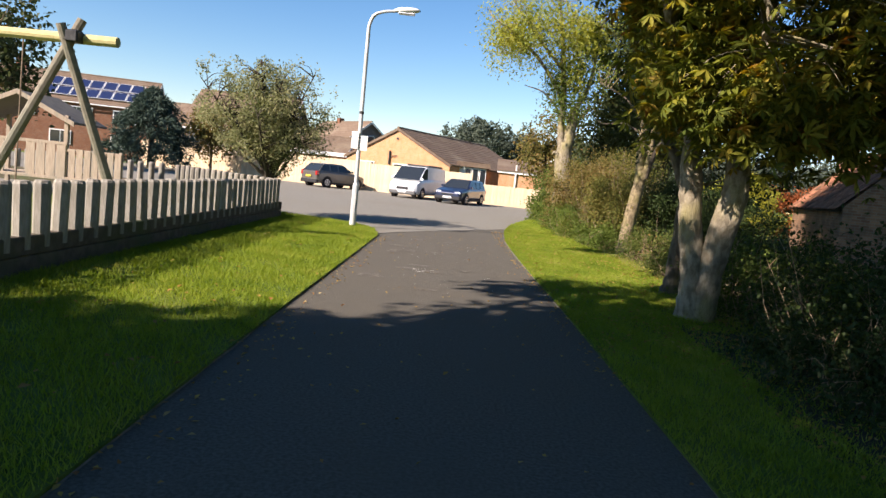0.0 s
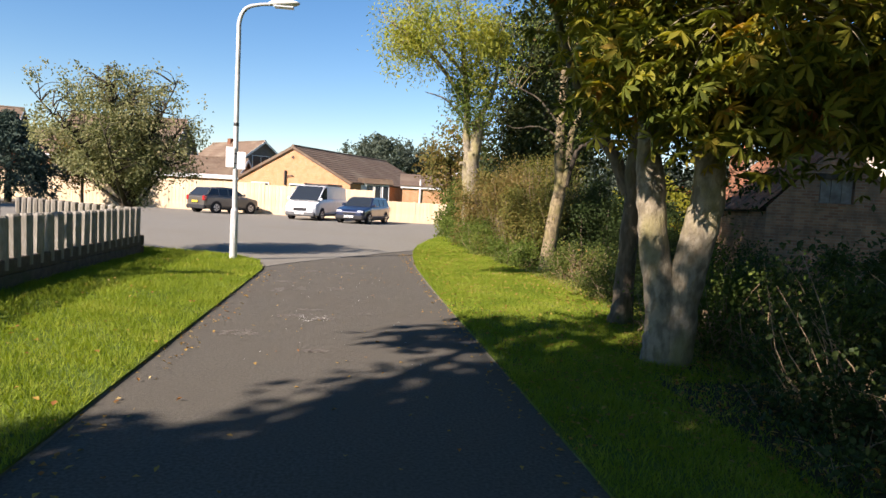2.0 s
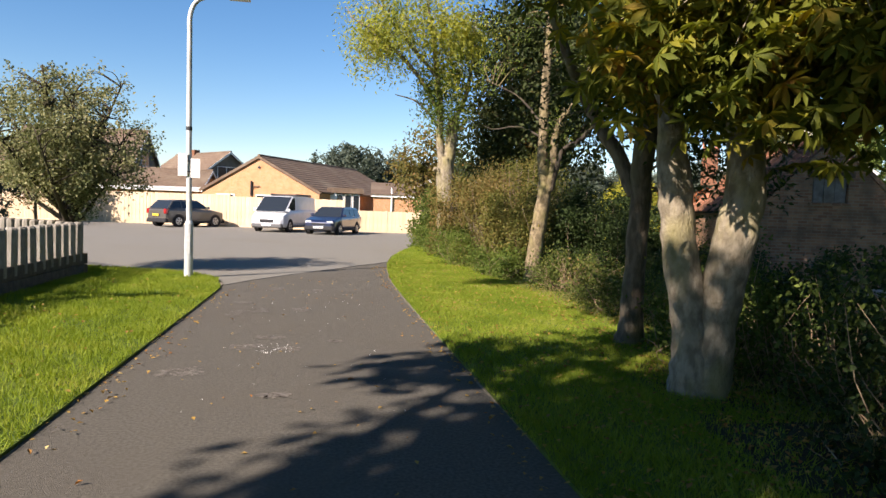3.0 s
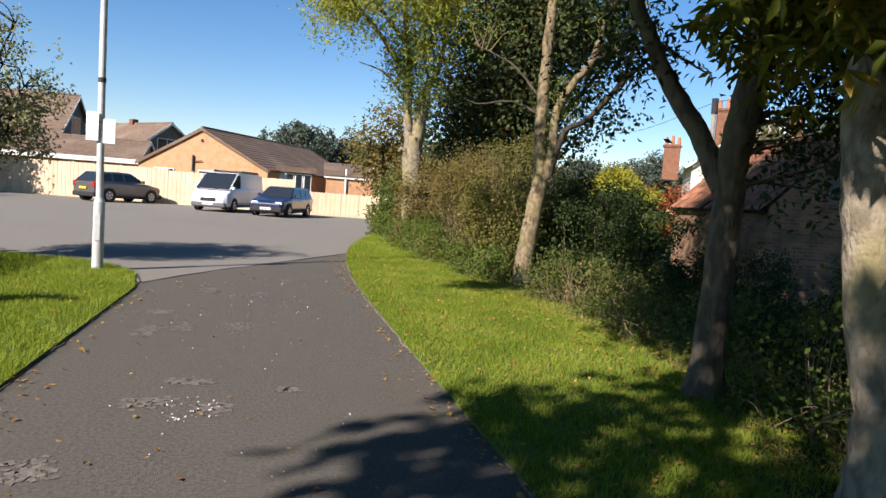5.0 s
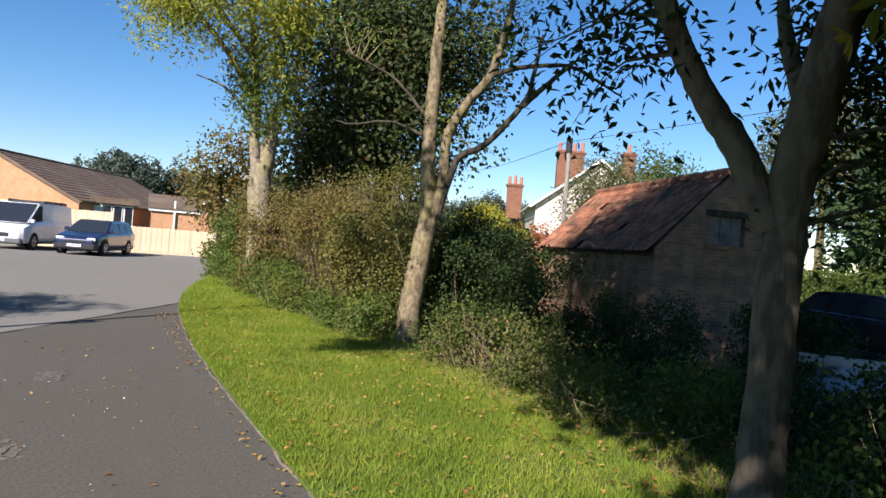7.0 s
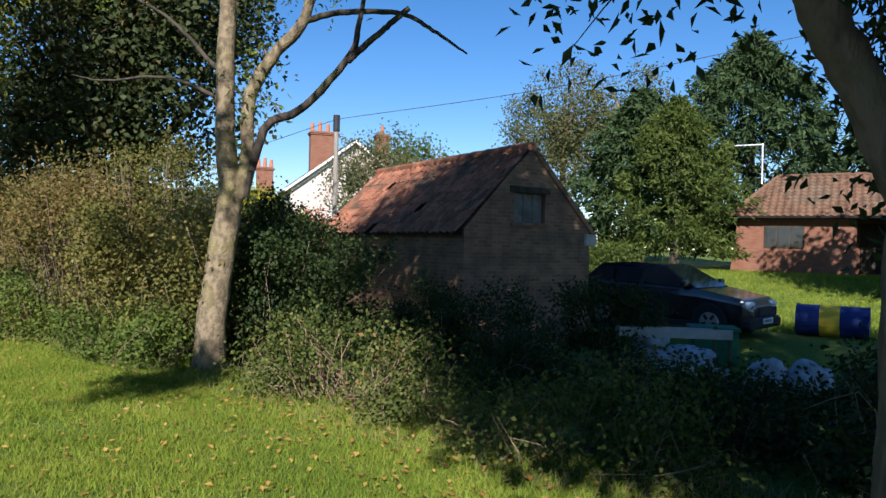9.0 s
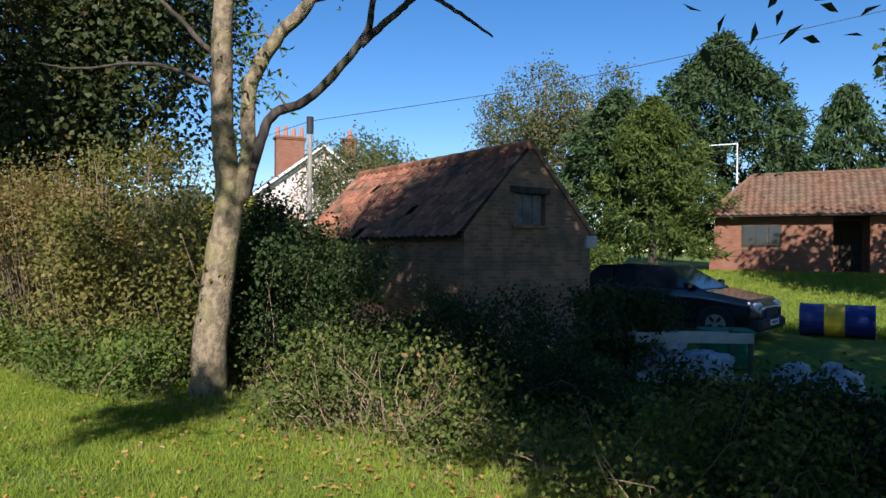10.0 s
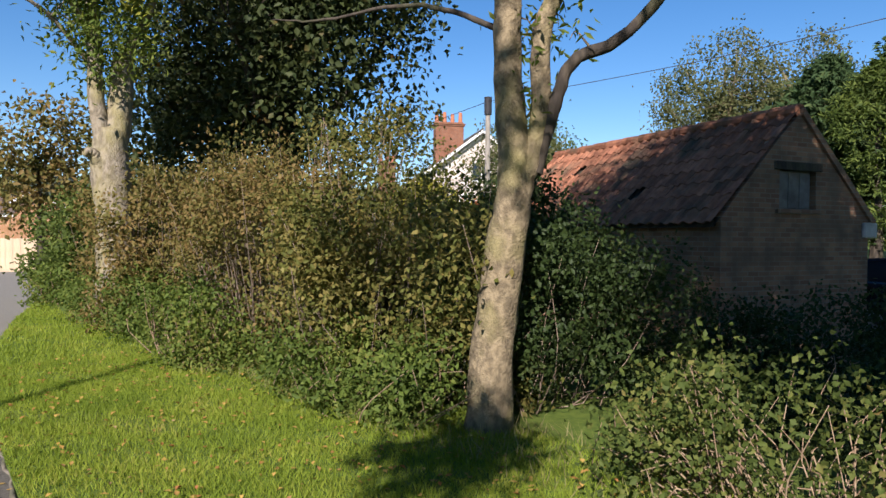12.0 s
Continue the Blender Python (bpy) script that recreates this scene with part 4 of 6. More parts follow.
bush("nettle_bank", "green brambles along the verge edge", (3.95, 24.6, 0.25), (0.55, 2.0, 0.7), 420, NETTLE, (0.065, 0.04), 70, DRYSTEM, 18, 0.11, "undergrowth")
bush("nettle_bank", "green ivy and brambles near the car park", (4.2, 28.2, 0.3), (0.6, 1.8, 0.8), 360, NETTLE, (0.08, 0.05), 40, DRYSTEM, 18, 0.12, "undergrowth")
bush("garden_shrub", "yellow-leaved shrub in the garden behind", (10.9, 25.6, 1.5), (1.5, 1.6, 1.4), 420, YELLOW_LEAF, (0.1, 0.06), 20)
bush("garden_shrub", "red-leaved shrub beside the barn roof", (13.2, 27.6, 1.4), (1.6, 1.2, 1.3), 260, RED_LEAF, (0.1, 0.06), 20)
bush("bramble_bush", "sunlit bramble thicket with dry arching canes", (4.75, 14.75, 0.3), (0.85, 1.25, 0.55), 420, BRAMBLE_LEAF, (0.045, 0.033), 190, DRYSTEM, 16, 0.11)
bush("bramble_bush", "low brambles and dead canes", (4.75, 12.6, 0.15), (0.85, 1.3, 0.4), 330, BRAMBLE_LEAF, (0.042, 0.03), 110, DRYSTEM, 20, 0.09)
# Leaf colours below are picked dark to deepen the shade under the trees.
bush("bramble_bush", "shaded bramble thicket under the forked tree", (5.2, 10.0, 0.3), (1.0, 1.3, 0.6), 360, DARK_SHADED_LEAF, (0.045, 0.032), 110, DRYSTEM, 20, 0.09)
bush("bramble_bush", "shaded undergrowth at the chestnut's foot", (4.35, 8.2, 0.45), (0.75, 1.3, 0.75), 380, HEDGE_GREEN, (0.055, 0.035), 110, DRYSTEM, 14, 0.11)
bush("bramble_bush", "dark tangled undergrowth beside the path", (4.75, 5.3, 0.65), (1.2, 2.0, 1.1), 520, DARK_SHADED_LEAF, (0.06, 0.04), 130, DRYSTEM, 16, 0.12)
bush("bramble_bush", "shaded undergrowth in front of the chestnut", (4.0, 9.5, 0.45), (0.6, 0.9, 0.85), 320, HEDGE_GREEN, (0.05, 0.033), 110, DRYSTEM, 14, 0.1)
bush("bramble_bush", "dark undergrowth along the verge edge", (3.95, 6.3, 0.45), (0.65, 1.5, 0.75), 380, DARK_SHADED_LEAF, (0.055, 0.036), 110, DRYSTEM, 15, 0.11)
bush("bramble_bush", "low dark ivy at the verge edge", (3.25, 5.6, 0.06), (0.5, 1.5, 0.22), 150, DARK_SHADED_LEAF, (0.05, 0.036), 40, DRYSTEM, 14, 0.1)
bush("bramble_bush", "dark undergrowth along the verge edge", (4.2, 3.0, 0.5), (0.8, 1.7, 0.9), 380, DARK_SHADED_LEAF, (0.06, 0.04), 80, DRYSTEM, 15, 0.12)
bush("scrub", "dark low nettles and scrub in shade", (7.1, 13.6, -0.2), (1.7, 2.6, 0.35), 520, DARK_SHADED_LEAF, (0.058, 0.034), 60)
bush("scrub", "dark scrub against the barn wall", (8.4, 16.8, 0.1), (1.5, 1.9, 0.75), 600, DARK_SHADED_LEAF, (0.058, 0.038), 50)
bush("scrub", "shaded shrub at the barn's corner", (11.2, 15.6, 0.2), (0.9, 0.8, 0.65), 200, DARK_SHADED_LEAF, (0.075, 0.05), 30)
bush("scrub", "deep shaded scrub behind the chestnut", (7.4, 8.2, 0.6), (1.8, 2.6, 1.2), 480, DARK_SHADED_LEAF, (0.09, 0.06), 40)
bush("scrub", "dark nettles in front of the crate", (7.6, 11.3, -0.25), (1.3, 1.3, 0.35), 380, DARK_SHADED_LEAF, (0.055, 0.036), 60)
bush("scrub", "dark trailing scrub in the shade", (6.2, 11.6, 0.0), (0.9, 1.2, 0.5), 360, DARK_SHADED_LEAF, (0.05, 0.034), 60)
bush("scrub", "dark nettles beside the rubble sacks", (9.3, 10.6, -0.3), (1.0, 0.9, 0.3), 260, DARK_SHADED_LEAF, (0.06, 0.038), 40)
bush("scrub", "rough scrub between barn and hedge", (7.2, 15.6, 0.1), (1.2, 1.6, 0.6), 420, DARK_SHADED_LEAF, (0.052, 0.034), 60)


def conifer(name, label, c, h, r, leaf, groups, lowest=0.06, droop=0.5, size=0.4):
    """A conifer of drooping sprays on whorled boughs."""
    g = float(ground_z(c[0], c[1]))
    t = thing(name, pose(c[0], c[1], g - 0.05), label, "tree")
    part("trunk", cyl((0, 0, 0), (0, 0, h * 0.9), r * 0.09, 0.03, 8), BARK_DARK, t)
    z = rng.uniform(lowest, 1, groups) ** 0.85
    prof = np.sin(np.clip((1 - z) * 1.25, 0, 1) * np.pi / 2) ** 0.8
    th = rng.uniform(0, 2 * np.pi, groups)
    lump = 1 + 0.22 * np.sin(th * 3 + z * 17) + 0.15 * np.sin(th * 7 + z * 31)
    q = r * prof * lump * rng.uniform(0.35, 1, groups) ** 0.4
    C = np.column_stack([q * np.cos(th), q * np.sin(th), z * h])
    P = np.repeat(C, 16, axis=0) + rng.normal(size=(groups * 16, 3)) * np.array([0.3, 0.3, 0.22]) * size * 1.6
    out = np.column_stack([P[:, 0], P[:, 1], np.zeros(len(P))]) / r
    v, f = leaves(P, size, size * 0.3, 0.5, droop, out * 1.2)
    part("crown", tri_mesh("crown", v, f), leaf, t)
    return t


conifer("conifer_tree", "tall dark green cypress", (38.6, 21.2), 12.3, 5.0, CONIFER, 1900)
conifer("conifer_tree", "broad mid-green evergreen tree", (31.0, 22.2), 7.8, 2.9, HEDGE_GREEN, 1200, droop=0.2, size=0.26)
conifer("conifer_tree", "deep green evergreen behind the barn", (32.5, 24.6), 8.6, 3.2, CONIFER, 900)
conifer("conifer_tree", "weeping dark green cypress tree", (46.0, 16.2), 10.5, 2.6, CONIFER, 700, droop=2.0)
conifer("conifer_tree", "blue-green conifer in a front garden", (-20.0, 45.0), 5.2, 2.4, BLUE_CONIFER, 900, size=0.3)


def leafy_tree(name, label, c, h, r, leaf, groups, size, spread=0.55, patchy=0.9):
    g = float(ground_z(c[0], c[1]))
    x, y = c
    stems = [("trunk", [(x, y, g - 0.1), (x, y, g + h * 0.35), (x + 0.2, y, g + h * 0.85)], [h * 0.022, h * 0.017, 0.03])]
    for k in range(5):
        th = k * 1.9
        stems.append(("limb", [(x, y, g + h * (0.3 + 0.06 * k)), (x + 0.5 * r * math.cos(th), y + 0.5 * r * math.sin(th), g + h * (0.5 + 0.07 * k)), (x + 0.8 * r * math.cos(th), y + 0.8 * r * math.sin(th), g + h * (0.62 + 0.07 * k))], [h * 0.01, h * 0.007, 0.02]))
    return tree(name, label, BARK_GREY, stems, [((x, y, g + h * 0.62), (r, r, h * 0.38), groups, 22, spread, patchy)], leaf, size)


leafy_tree("birch_tree", "loose-crowned grey-green birch tree", (34.4, 30.2), 11.2, 3.6, BIRCH_LEAF, 900, (0.18, 0.11), 0.26, 0.6)
leafy_tree("birch_tree", "slim pale birch beside the cypress", (37.5, 27.2), 11.6, 2.6, BIRCH_LEAF, 620, (0.18, 0.11), 0.26, 0.5)
leafy_tree("garden_tree", "tall open-crowned tree beyond the bungalow", (47.0, 10.5), 15.0, 4.5, BIRCH_LEAF, 900, (0.22, 0.14), 0.32, 0.7)
leafy_tree("garden_tree", "round-headed tree beyond the rooftops", (44.0, 52.0), 11.0, 4.2, HEDGE_GREEN, 300, (0.3, 0.2), 0.6, 0.2)
leafy_tree("garden_tree", "pale-leaved tree in front of the white-gabled house", (22.5, 33.5), 6.4, 2.3, BIRCH_LEAF, 420, (0.15, 0.09), 0.3, 0.4)
# Stands out of view; added to shade the bungalow wall and the lawn.
leafy_tree("garden_tree", "unseen leafy tree added to shade the garden lawn", (23.0, 9.0), 9.5, 3.6, HEDGE_GREEN, 700, (0.26, 0.18), 0.45, 0.3)
leafy_tree("garden_tree", "brown-leaved tree beside the car park wall", (-17.0, 48.0), 4.6, 2.2, HEDGE_BROWN, 220, (0.2, 0.12), 0.35, 0.4)
leafy_tree("garden_tree", "dark tree at the playground's edge", (-25.2, 36.0), 9.0, 3.4, SYC_LEAF, 260, (0.3, 0.2), 0.6, 0.4)

# woodland on the far hill
wood = []
for k in range(130):
    x = -4 + 200 * rng.random()
    y = 205 + 50 * rng.random()
    h = 16.5 + 2.0 * math.sin(x * 0.11) + 4.5 * rng.random()
    C, P = cluster((x, y, h * 0.55), (4 + 2.5 * rng.random(), 5, h * 0.46), 120, 26, 0.6, 0.5, 0.2, 0.0)
    wood.append(leaves(P, 0.75, 0.6))
tagged(part("backdrop_woodland", tri_mesh("backdrop_woodland", *join(wood)), FAR_LEAF, None), "hazy dark woodland on the skyline", "woodland", kind="stuff")

# ---- street lamp ----


def street_lamp(x, y):
    t = thing("street_lamp", pose(x, y, 0.0, 0, 0, 0), "grey tubular steel street lamp on the verge corner", "lamp")
    bm = cyl((0, 0, -0.1), (0, 0, 1.02), 0.082, 0.078, 20)
    part("base_compartment", bm, LAMPSTEEL, t, smooth=False)
    part("access_door", box((-0.04, -0.087, 0.45), (0.04, -0.074, 0.85), 0.004), LAMPSTEEL, t)
    part("collar", cyl((0, 0, 1.02), (0, 0, 1.09), 0.08, 0.055, 20), LAMPSTEEL, t)
    v, f = tube(bend([(0, 0, 1.05), (-0.02, 0, 2.6), (-0.03, 0, 4.5), (-0.02, 0, 4.95), (0.1, 0, 5.2), (0.36, 0, 5.3), (0.62, 0, 5.33)], 40), [0.052, 0.05, 0.046, 0.042, 0.036, 0.033], 14)
    part("column", tri_mesh("column", v, f), LAMPSTEEL, t, smooth=True)
    part("band", cyl((-0.02, 0, 2.79), (-0.02, 0, 2.86), 0.056, 0.056, 14), DARKMETAL, t, "black band")
    head = bmesh.new()
    bmesh.ops.create_uvsphere(head, u_segments=16, v_segments=10, radius=1, matrix=pose(0.86, 0, 5.37, 0, -4, 0) @ Matrix.Diagonal((0.33, 0.12, 0.075, 1)))
    h = part("lantern", head, WHITEPAINT, t, "white lantern head", True)
    part("lantern_glass", box((0.66, -0.08, 5.27), (1.06, 0.08, 5.32), 0.015), LENS, h)
    for k, (x0, z0) in enumerate(((-0.2, 1.93), (0.03, 1.9))):
        part("sign_plate", box((x0, -0.075 - 0.004 * k, z0), (x0 + 0.17, -0.068 - 0.004 * k, z0 + (0.42 if k == 0 else 0.36)), 0.002), WHITEPAINT, t, "small white notice plate")
    for z0 in (2.0, 2.2):
        part("clip", box((-0.09, -0.066, z0), (0.07, 0.06, z0 + 0.025)), DARKMETAL, t)


street_lamp(-2.33, 16.9)

# ---- playground fence ----


def stake_mesh():
    """A round log upright with a chamfered head."""
    bm = bmesh.new()
    prof = [(0.088 * math.cos(math.pi * (k + 0.5) / 4), 0.088 * math.sin(math.pi * (k + 0.5) / 4)) for k in range(8)]
    rings = []
    for z, s in ((-0.15, 1), (0.53, 1), (0.56, 0.8), (0.565, 0.5)):
        rings.append([bm.verts.new((x * s, y * s, z)) for x, y in prof])
    for a, b in zip(rings, rings[1:]):
        for k in range(8):
            bm.faces.new((a[k], a[(k + 1) % 8], b[(k + 1) % 8], b[k]))
    bm.faces.new(rings[-1])
    bm.faces.new(rings[0][::-1])
    bmesh.ops.recalc_face_normals(bm, faces=bm.faces)
    me = bpy.data.meshes.new("stake")
    bm.to_mesh(me)
    bm.free()
    me.materials.append(STAKE)
    return me


STAKE_MESH = stake_mesh()


def palisade(a, b, label, gap=0.335, low=0.42):
    """Uprights on a low timber wall, from a to b; they face the right-hand side of the way from a to b."""
    a, b = Vector((*a, 0)), Vector((*b, 0))
    d = b - a
    rz = math.degrees(math.atan2(d.y, d.x))
    t = thing("palisade_fence", pose(a.x, a.y, 0, 0, 0, rz), label, "fence", "playground fence")
    n = int(d.length / gap)
    for k in range(2):
        part("sleeper", box((-0.08, -0.07, k * low / 2 - (0.05 if k == 0 else 0)), (d.length + 0.08, 0.07, (k + 1) * low / 2 - 0.008), 0.012), KICK, t)
    for k in range(n + 1):
        s = part("stake", STAKE_MESH, STAKE, t)
        s.matrix_local = pose(k * gap + random.uniform(-0.008, 0.008), 0, low + random.uniform(-0.012, 0.012), random.uniform(-1.2, 1.2), random.uniform(-1.2, 1.2), random.uniform(-4, 4))
    return t


palisade((-4.35, 3.2), (-4.32, 17.1), "weathered round-log stake fence on a low sleeper wall")
palisade((-8.5, 21.2), (-4.3, 17.15), "sunlit run of weathered stake fencing")
palisade((-15.5, 21.2), (-8.7, 20.7), "far run of weathered stake fencing")

# ---- swing and playhouse ----
sw = thing("swing_frame", pose(-6.35, 11.0, -0.04), "timber A-frame garden swing with a yellowed crossbeam", "swing")
part("crossbeam", cyl((0.72, 0.25, 3.12), (-4.2, 0.35, 3.1), 0.085, 0.085, 12), BEAMWOOD, sw, "yellowed round crossbeam")
part("pole", cyl((0.12, 0.25, 3.42), (-1.25, -0.45, -0.02), 0.075, 0.085, 10), SWINGWOOD, sw)
part("pole", cyl((-0.1, 0.02, 3.3), (0.72, 0.75, -0.02), 0.075, 0.085, 10), SWINGWOOD, sw)
part("pole", cyl((-3.7, 0.45, 3.35), (-4.6, -0.5, -0.02), 0.075, 0.085, 10), SWINGWOOD, sw)
part("pole", cyl((-3.9, 0.25, 3.35), (-3.0, 1.2, -0.02), 0.075, 0.085, 10), SWINGWOOD, sw)
part("bracket", box((-0.06, 0.0, 3.03), (0.18, 0.22, 3.22), 0.02), DARKMETAL, sw, "dark steel corner bracket")
rope = part("rope", cyl((-0.85, 0.28, 3.05), (-0.9, 0.28, 0.55), 0.014, 0.014, 6), TWIG, sw)
part("rope", cyl((-1.45, 0.29, 3.05), (-1.4, 0.29, 0.55), 0.014, 0.014, 6), TWIG, sw)
part("swing_seat", box((-1.5, 0.16, 0.5), (-0.8, 0.4, 0.55), 0.01), BLACKPLASTIC, sw)

ph = thing("playhouse", pose(-10.15, 17.2, -0.04, 0, 0, 4), "raised timber playhouse with an open gabled roof", "playhouse")
for x, y in ((-1.9, 0), (0.35, 0), (-1.9, 1.5), (0.35, 1.5)):
    part("post", box((x - 0.05, y - 0.05, 0), (x + 0.05, y + 0.05, 2.05), 0.006), PLAYWOOD, ph)
part("deck", box((-2.0, -0.1, 0.42), (1.75, 1.6, 0.5), 0.006), PLAYWOOD, ph)
for s in (-1, 1):
    v0 = prism([(-0.78, 2.55), (-0.78 + s * 1.35, 1.9), (-0.78 + s * 1.35, 1.84), (-0.78, 2.48)], -0.2, 1.8)
    part("roof_slope", v0, ROOF_GREY, ph, "grey felted roof slope")
    part("bargeboard", prism([(-0.78, 2.58), (-0.78 + s * 1.4, 1.9), (-0.78 + s * 1.4, 1.78), (-0.78, 2.46)], -0.24, -0.205), PLAYWOOD, ph)
for k in range(9):
    if k in (3, 4):
        continue
    part("board", box((-1.85 + 0.25 * k, -0.075, 0.5), (-1.85 + 0.25 * k + 0.22, -0.052, 1.3), 0.003), PLAYWOOD, ph)
part("handrail", box((-1.9, -0.08, 1.3), (0.4, 0.0, 1.38), 0.005), PLAYWOOD, ph)
for k in range(7):
    part("board", box((0.45 + 0.19 * k, -0.075, 0.5), (0.45 + 0.19 * k + 0.16, -0.052, 1.2 + 0.03 * (k % 2)), 0.003), PLAYWOOD, ph)
part("handrail", box((0.4, -0.05, 1.14), (1.75, 0.0, 1.22), 0.005), PLAYWOOD, ph)
part("post", box((1.68, -0.05, 0), (1.76, 0.03, 1.25), 0.006), PLAYWOOD, ph)
part("slide", prism([(-3.4, 0.1), (-3.3, 0.1), (-1.9, 0.9), (-1.9, 0.98), (-3.4, 0.16)], -0.1, 0.5), GREENPLASTIC, ph, "green plastic slide")

# ---- softwood panel fence behind the car park ----


def panel_fence(a, b, height, label, bays):
    a, b = Vector((*a, 0)), Vector((*b, 0))
    d = b - a
    t = thing("panel_fence", pose(a.x, a.y, -0.03, 0, 0, math.degrees(math.atan2(d.y, d.x))), label, "fence", "car park fence")
    w = d.length / bays
    boards = []
    for k in range(bays + 1):
        part("post", box((k * w - 0.05, -0.03, -0.1), (k * w + 0.05, 0.07, height + 0.04), 0.006), NEWWOOD, t)
    for k in range(bays):
        n = int(w / 0.125)
        p0 = part("panel", box((k * w + 0.05, 0.012, 0.3), (k * w + w - 0.05, 0.05, 0.38)), NEWWOOD, t)
        wide = (w - 0.1) / n + 0.012
        if not boards:
            me = bpy.data.meshes.new("board")
            bb = box((0, -0.009, 0.12), (wide, 0.009, height))
            bb.to_mesh(me)
            bb.free()
            me.materials.append(NEWWOOD)
            boards.append(me)
        for q in range(n):
            o = part("board", boards[0], NEWWOOD, p0)
            o.matrix_local = pose(k * w + 0.05 + q * (w - 0.1) / n, -0.003 - 0.012 * (q % 2), random.uniform(-0.008, 0.008))
        part("gravel_board", box((k * w + 0.05, -0.02, 0), (k * w + w - 0.05, 0.015, 0.13), 0.004), NEWWOOD, t)
    return t


panel_fence((-24.0, 52.5), (-5.6, 47.0), 2.0, "tall new pale softwood board fence", 7)
panel_fence((-5.6, 47.0), (1.4, 44.9), 1.9, "new pale softwood fence behind the parked cars", 3)
panel_fence((1.4, 44.4), (6.4, 43.4), 1.3, "lower new softwood fence panels", 2)

# ---- vehicles ----


def loft(rings):
    bm = bmesh.new()
    R = [[bm.verts.new(p) for p in r] for r in rings]
    n = len(R[0])
    for a, b in zip(R, R[1:]):
        for k in range(n):
            bm.faces.new((a[k], a[(k + 1) % n], b[(k + 1) % n], b[k]))
    bm.faces.new(R[0][::-1])
    bm.faces.new(R[-1])
    bmesh.ops.recalc_face_normals(bm, faces=bm.faces)
    return bm


def pane(quad, out=0.006, inset=0.06):
    """A thin glass plate on a four-cornered face, a little proud of it."""
    q = [Vector(p) for p in quad]
    c = sum(q, Vector()) / 4
    n = (q[1] - q[0]).cross(q[3] - q[0]).normalized()
    bm = bmesh.new()
    lo = [bm.verts.new(p + (c - p).normalized() * inset - n * 0.004) for p in q]
    hi = [bm.verts.new(p + (c - p).normalized() * inset + n * out) for p in q]
    bm.faces.new(hi)
    bm.faces.new(lo[::-1])
    for k in range(4):
        bm.faces.new((lo[k], lo[(k + 1) % 4], hi[(k + 1) % 4], hi[k]))
    return bm


def wheel(t, x, y, r, w=0.2):
    s = 1 if y > 0 else -1
    tyre = part("wheel", cyl((x, y - s * w, r), (x, y, r), r, r, 24), RUBBER, t)
    bmesh_rim = cyl((x, y - s * 0.02, r), (x, y + s * 0.012, r), r * 0.66, r * 0.6, 20)
    rim = part("rim", bmesh_rim, ALLOY, tyre)
    for k in range(5):
        m = Matrix.Translation((x, y + s * 0.01, r)) @ Matrix.Rotation(k * 2 * math.pi / 5 + 0.3, 4, "Y")
        part("spoke_gap", box((r * 0.2, -0.006, -r * 0.09), (r * 0.55, 0.008, r * 0.09), 0, m), BLACKPLASTIC, tyre)
    arch = bmesh.new()
    bmesh.ops.create_circle(arch, cap_ends=True, segments=24, radius=r * 1.17, matrix=Matrix.Translation((x, y - s * 0.0045, r * 1.02)) @ Matrix.Rotation(math.pi / 2, 4, "X"))
    part("wheel_arch", arch, BLACKPLASTIC, t, "dark wheel arch")


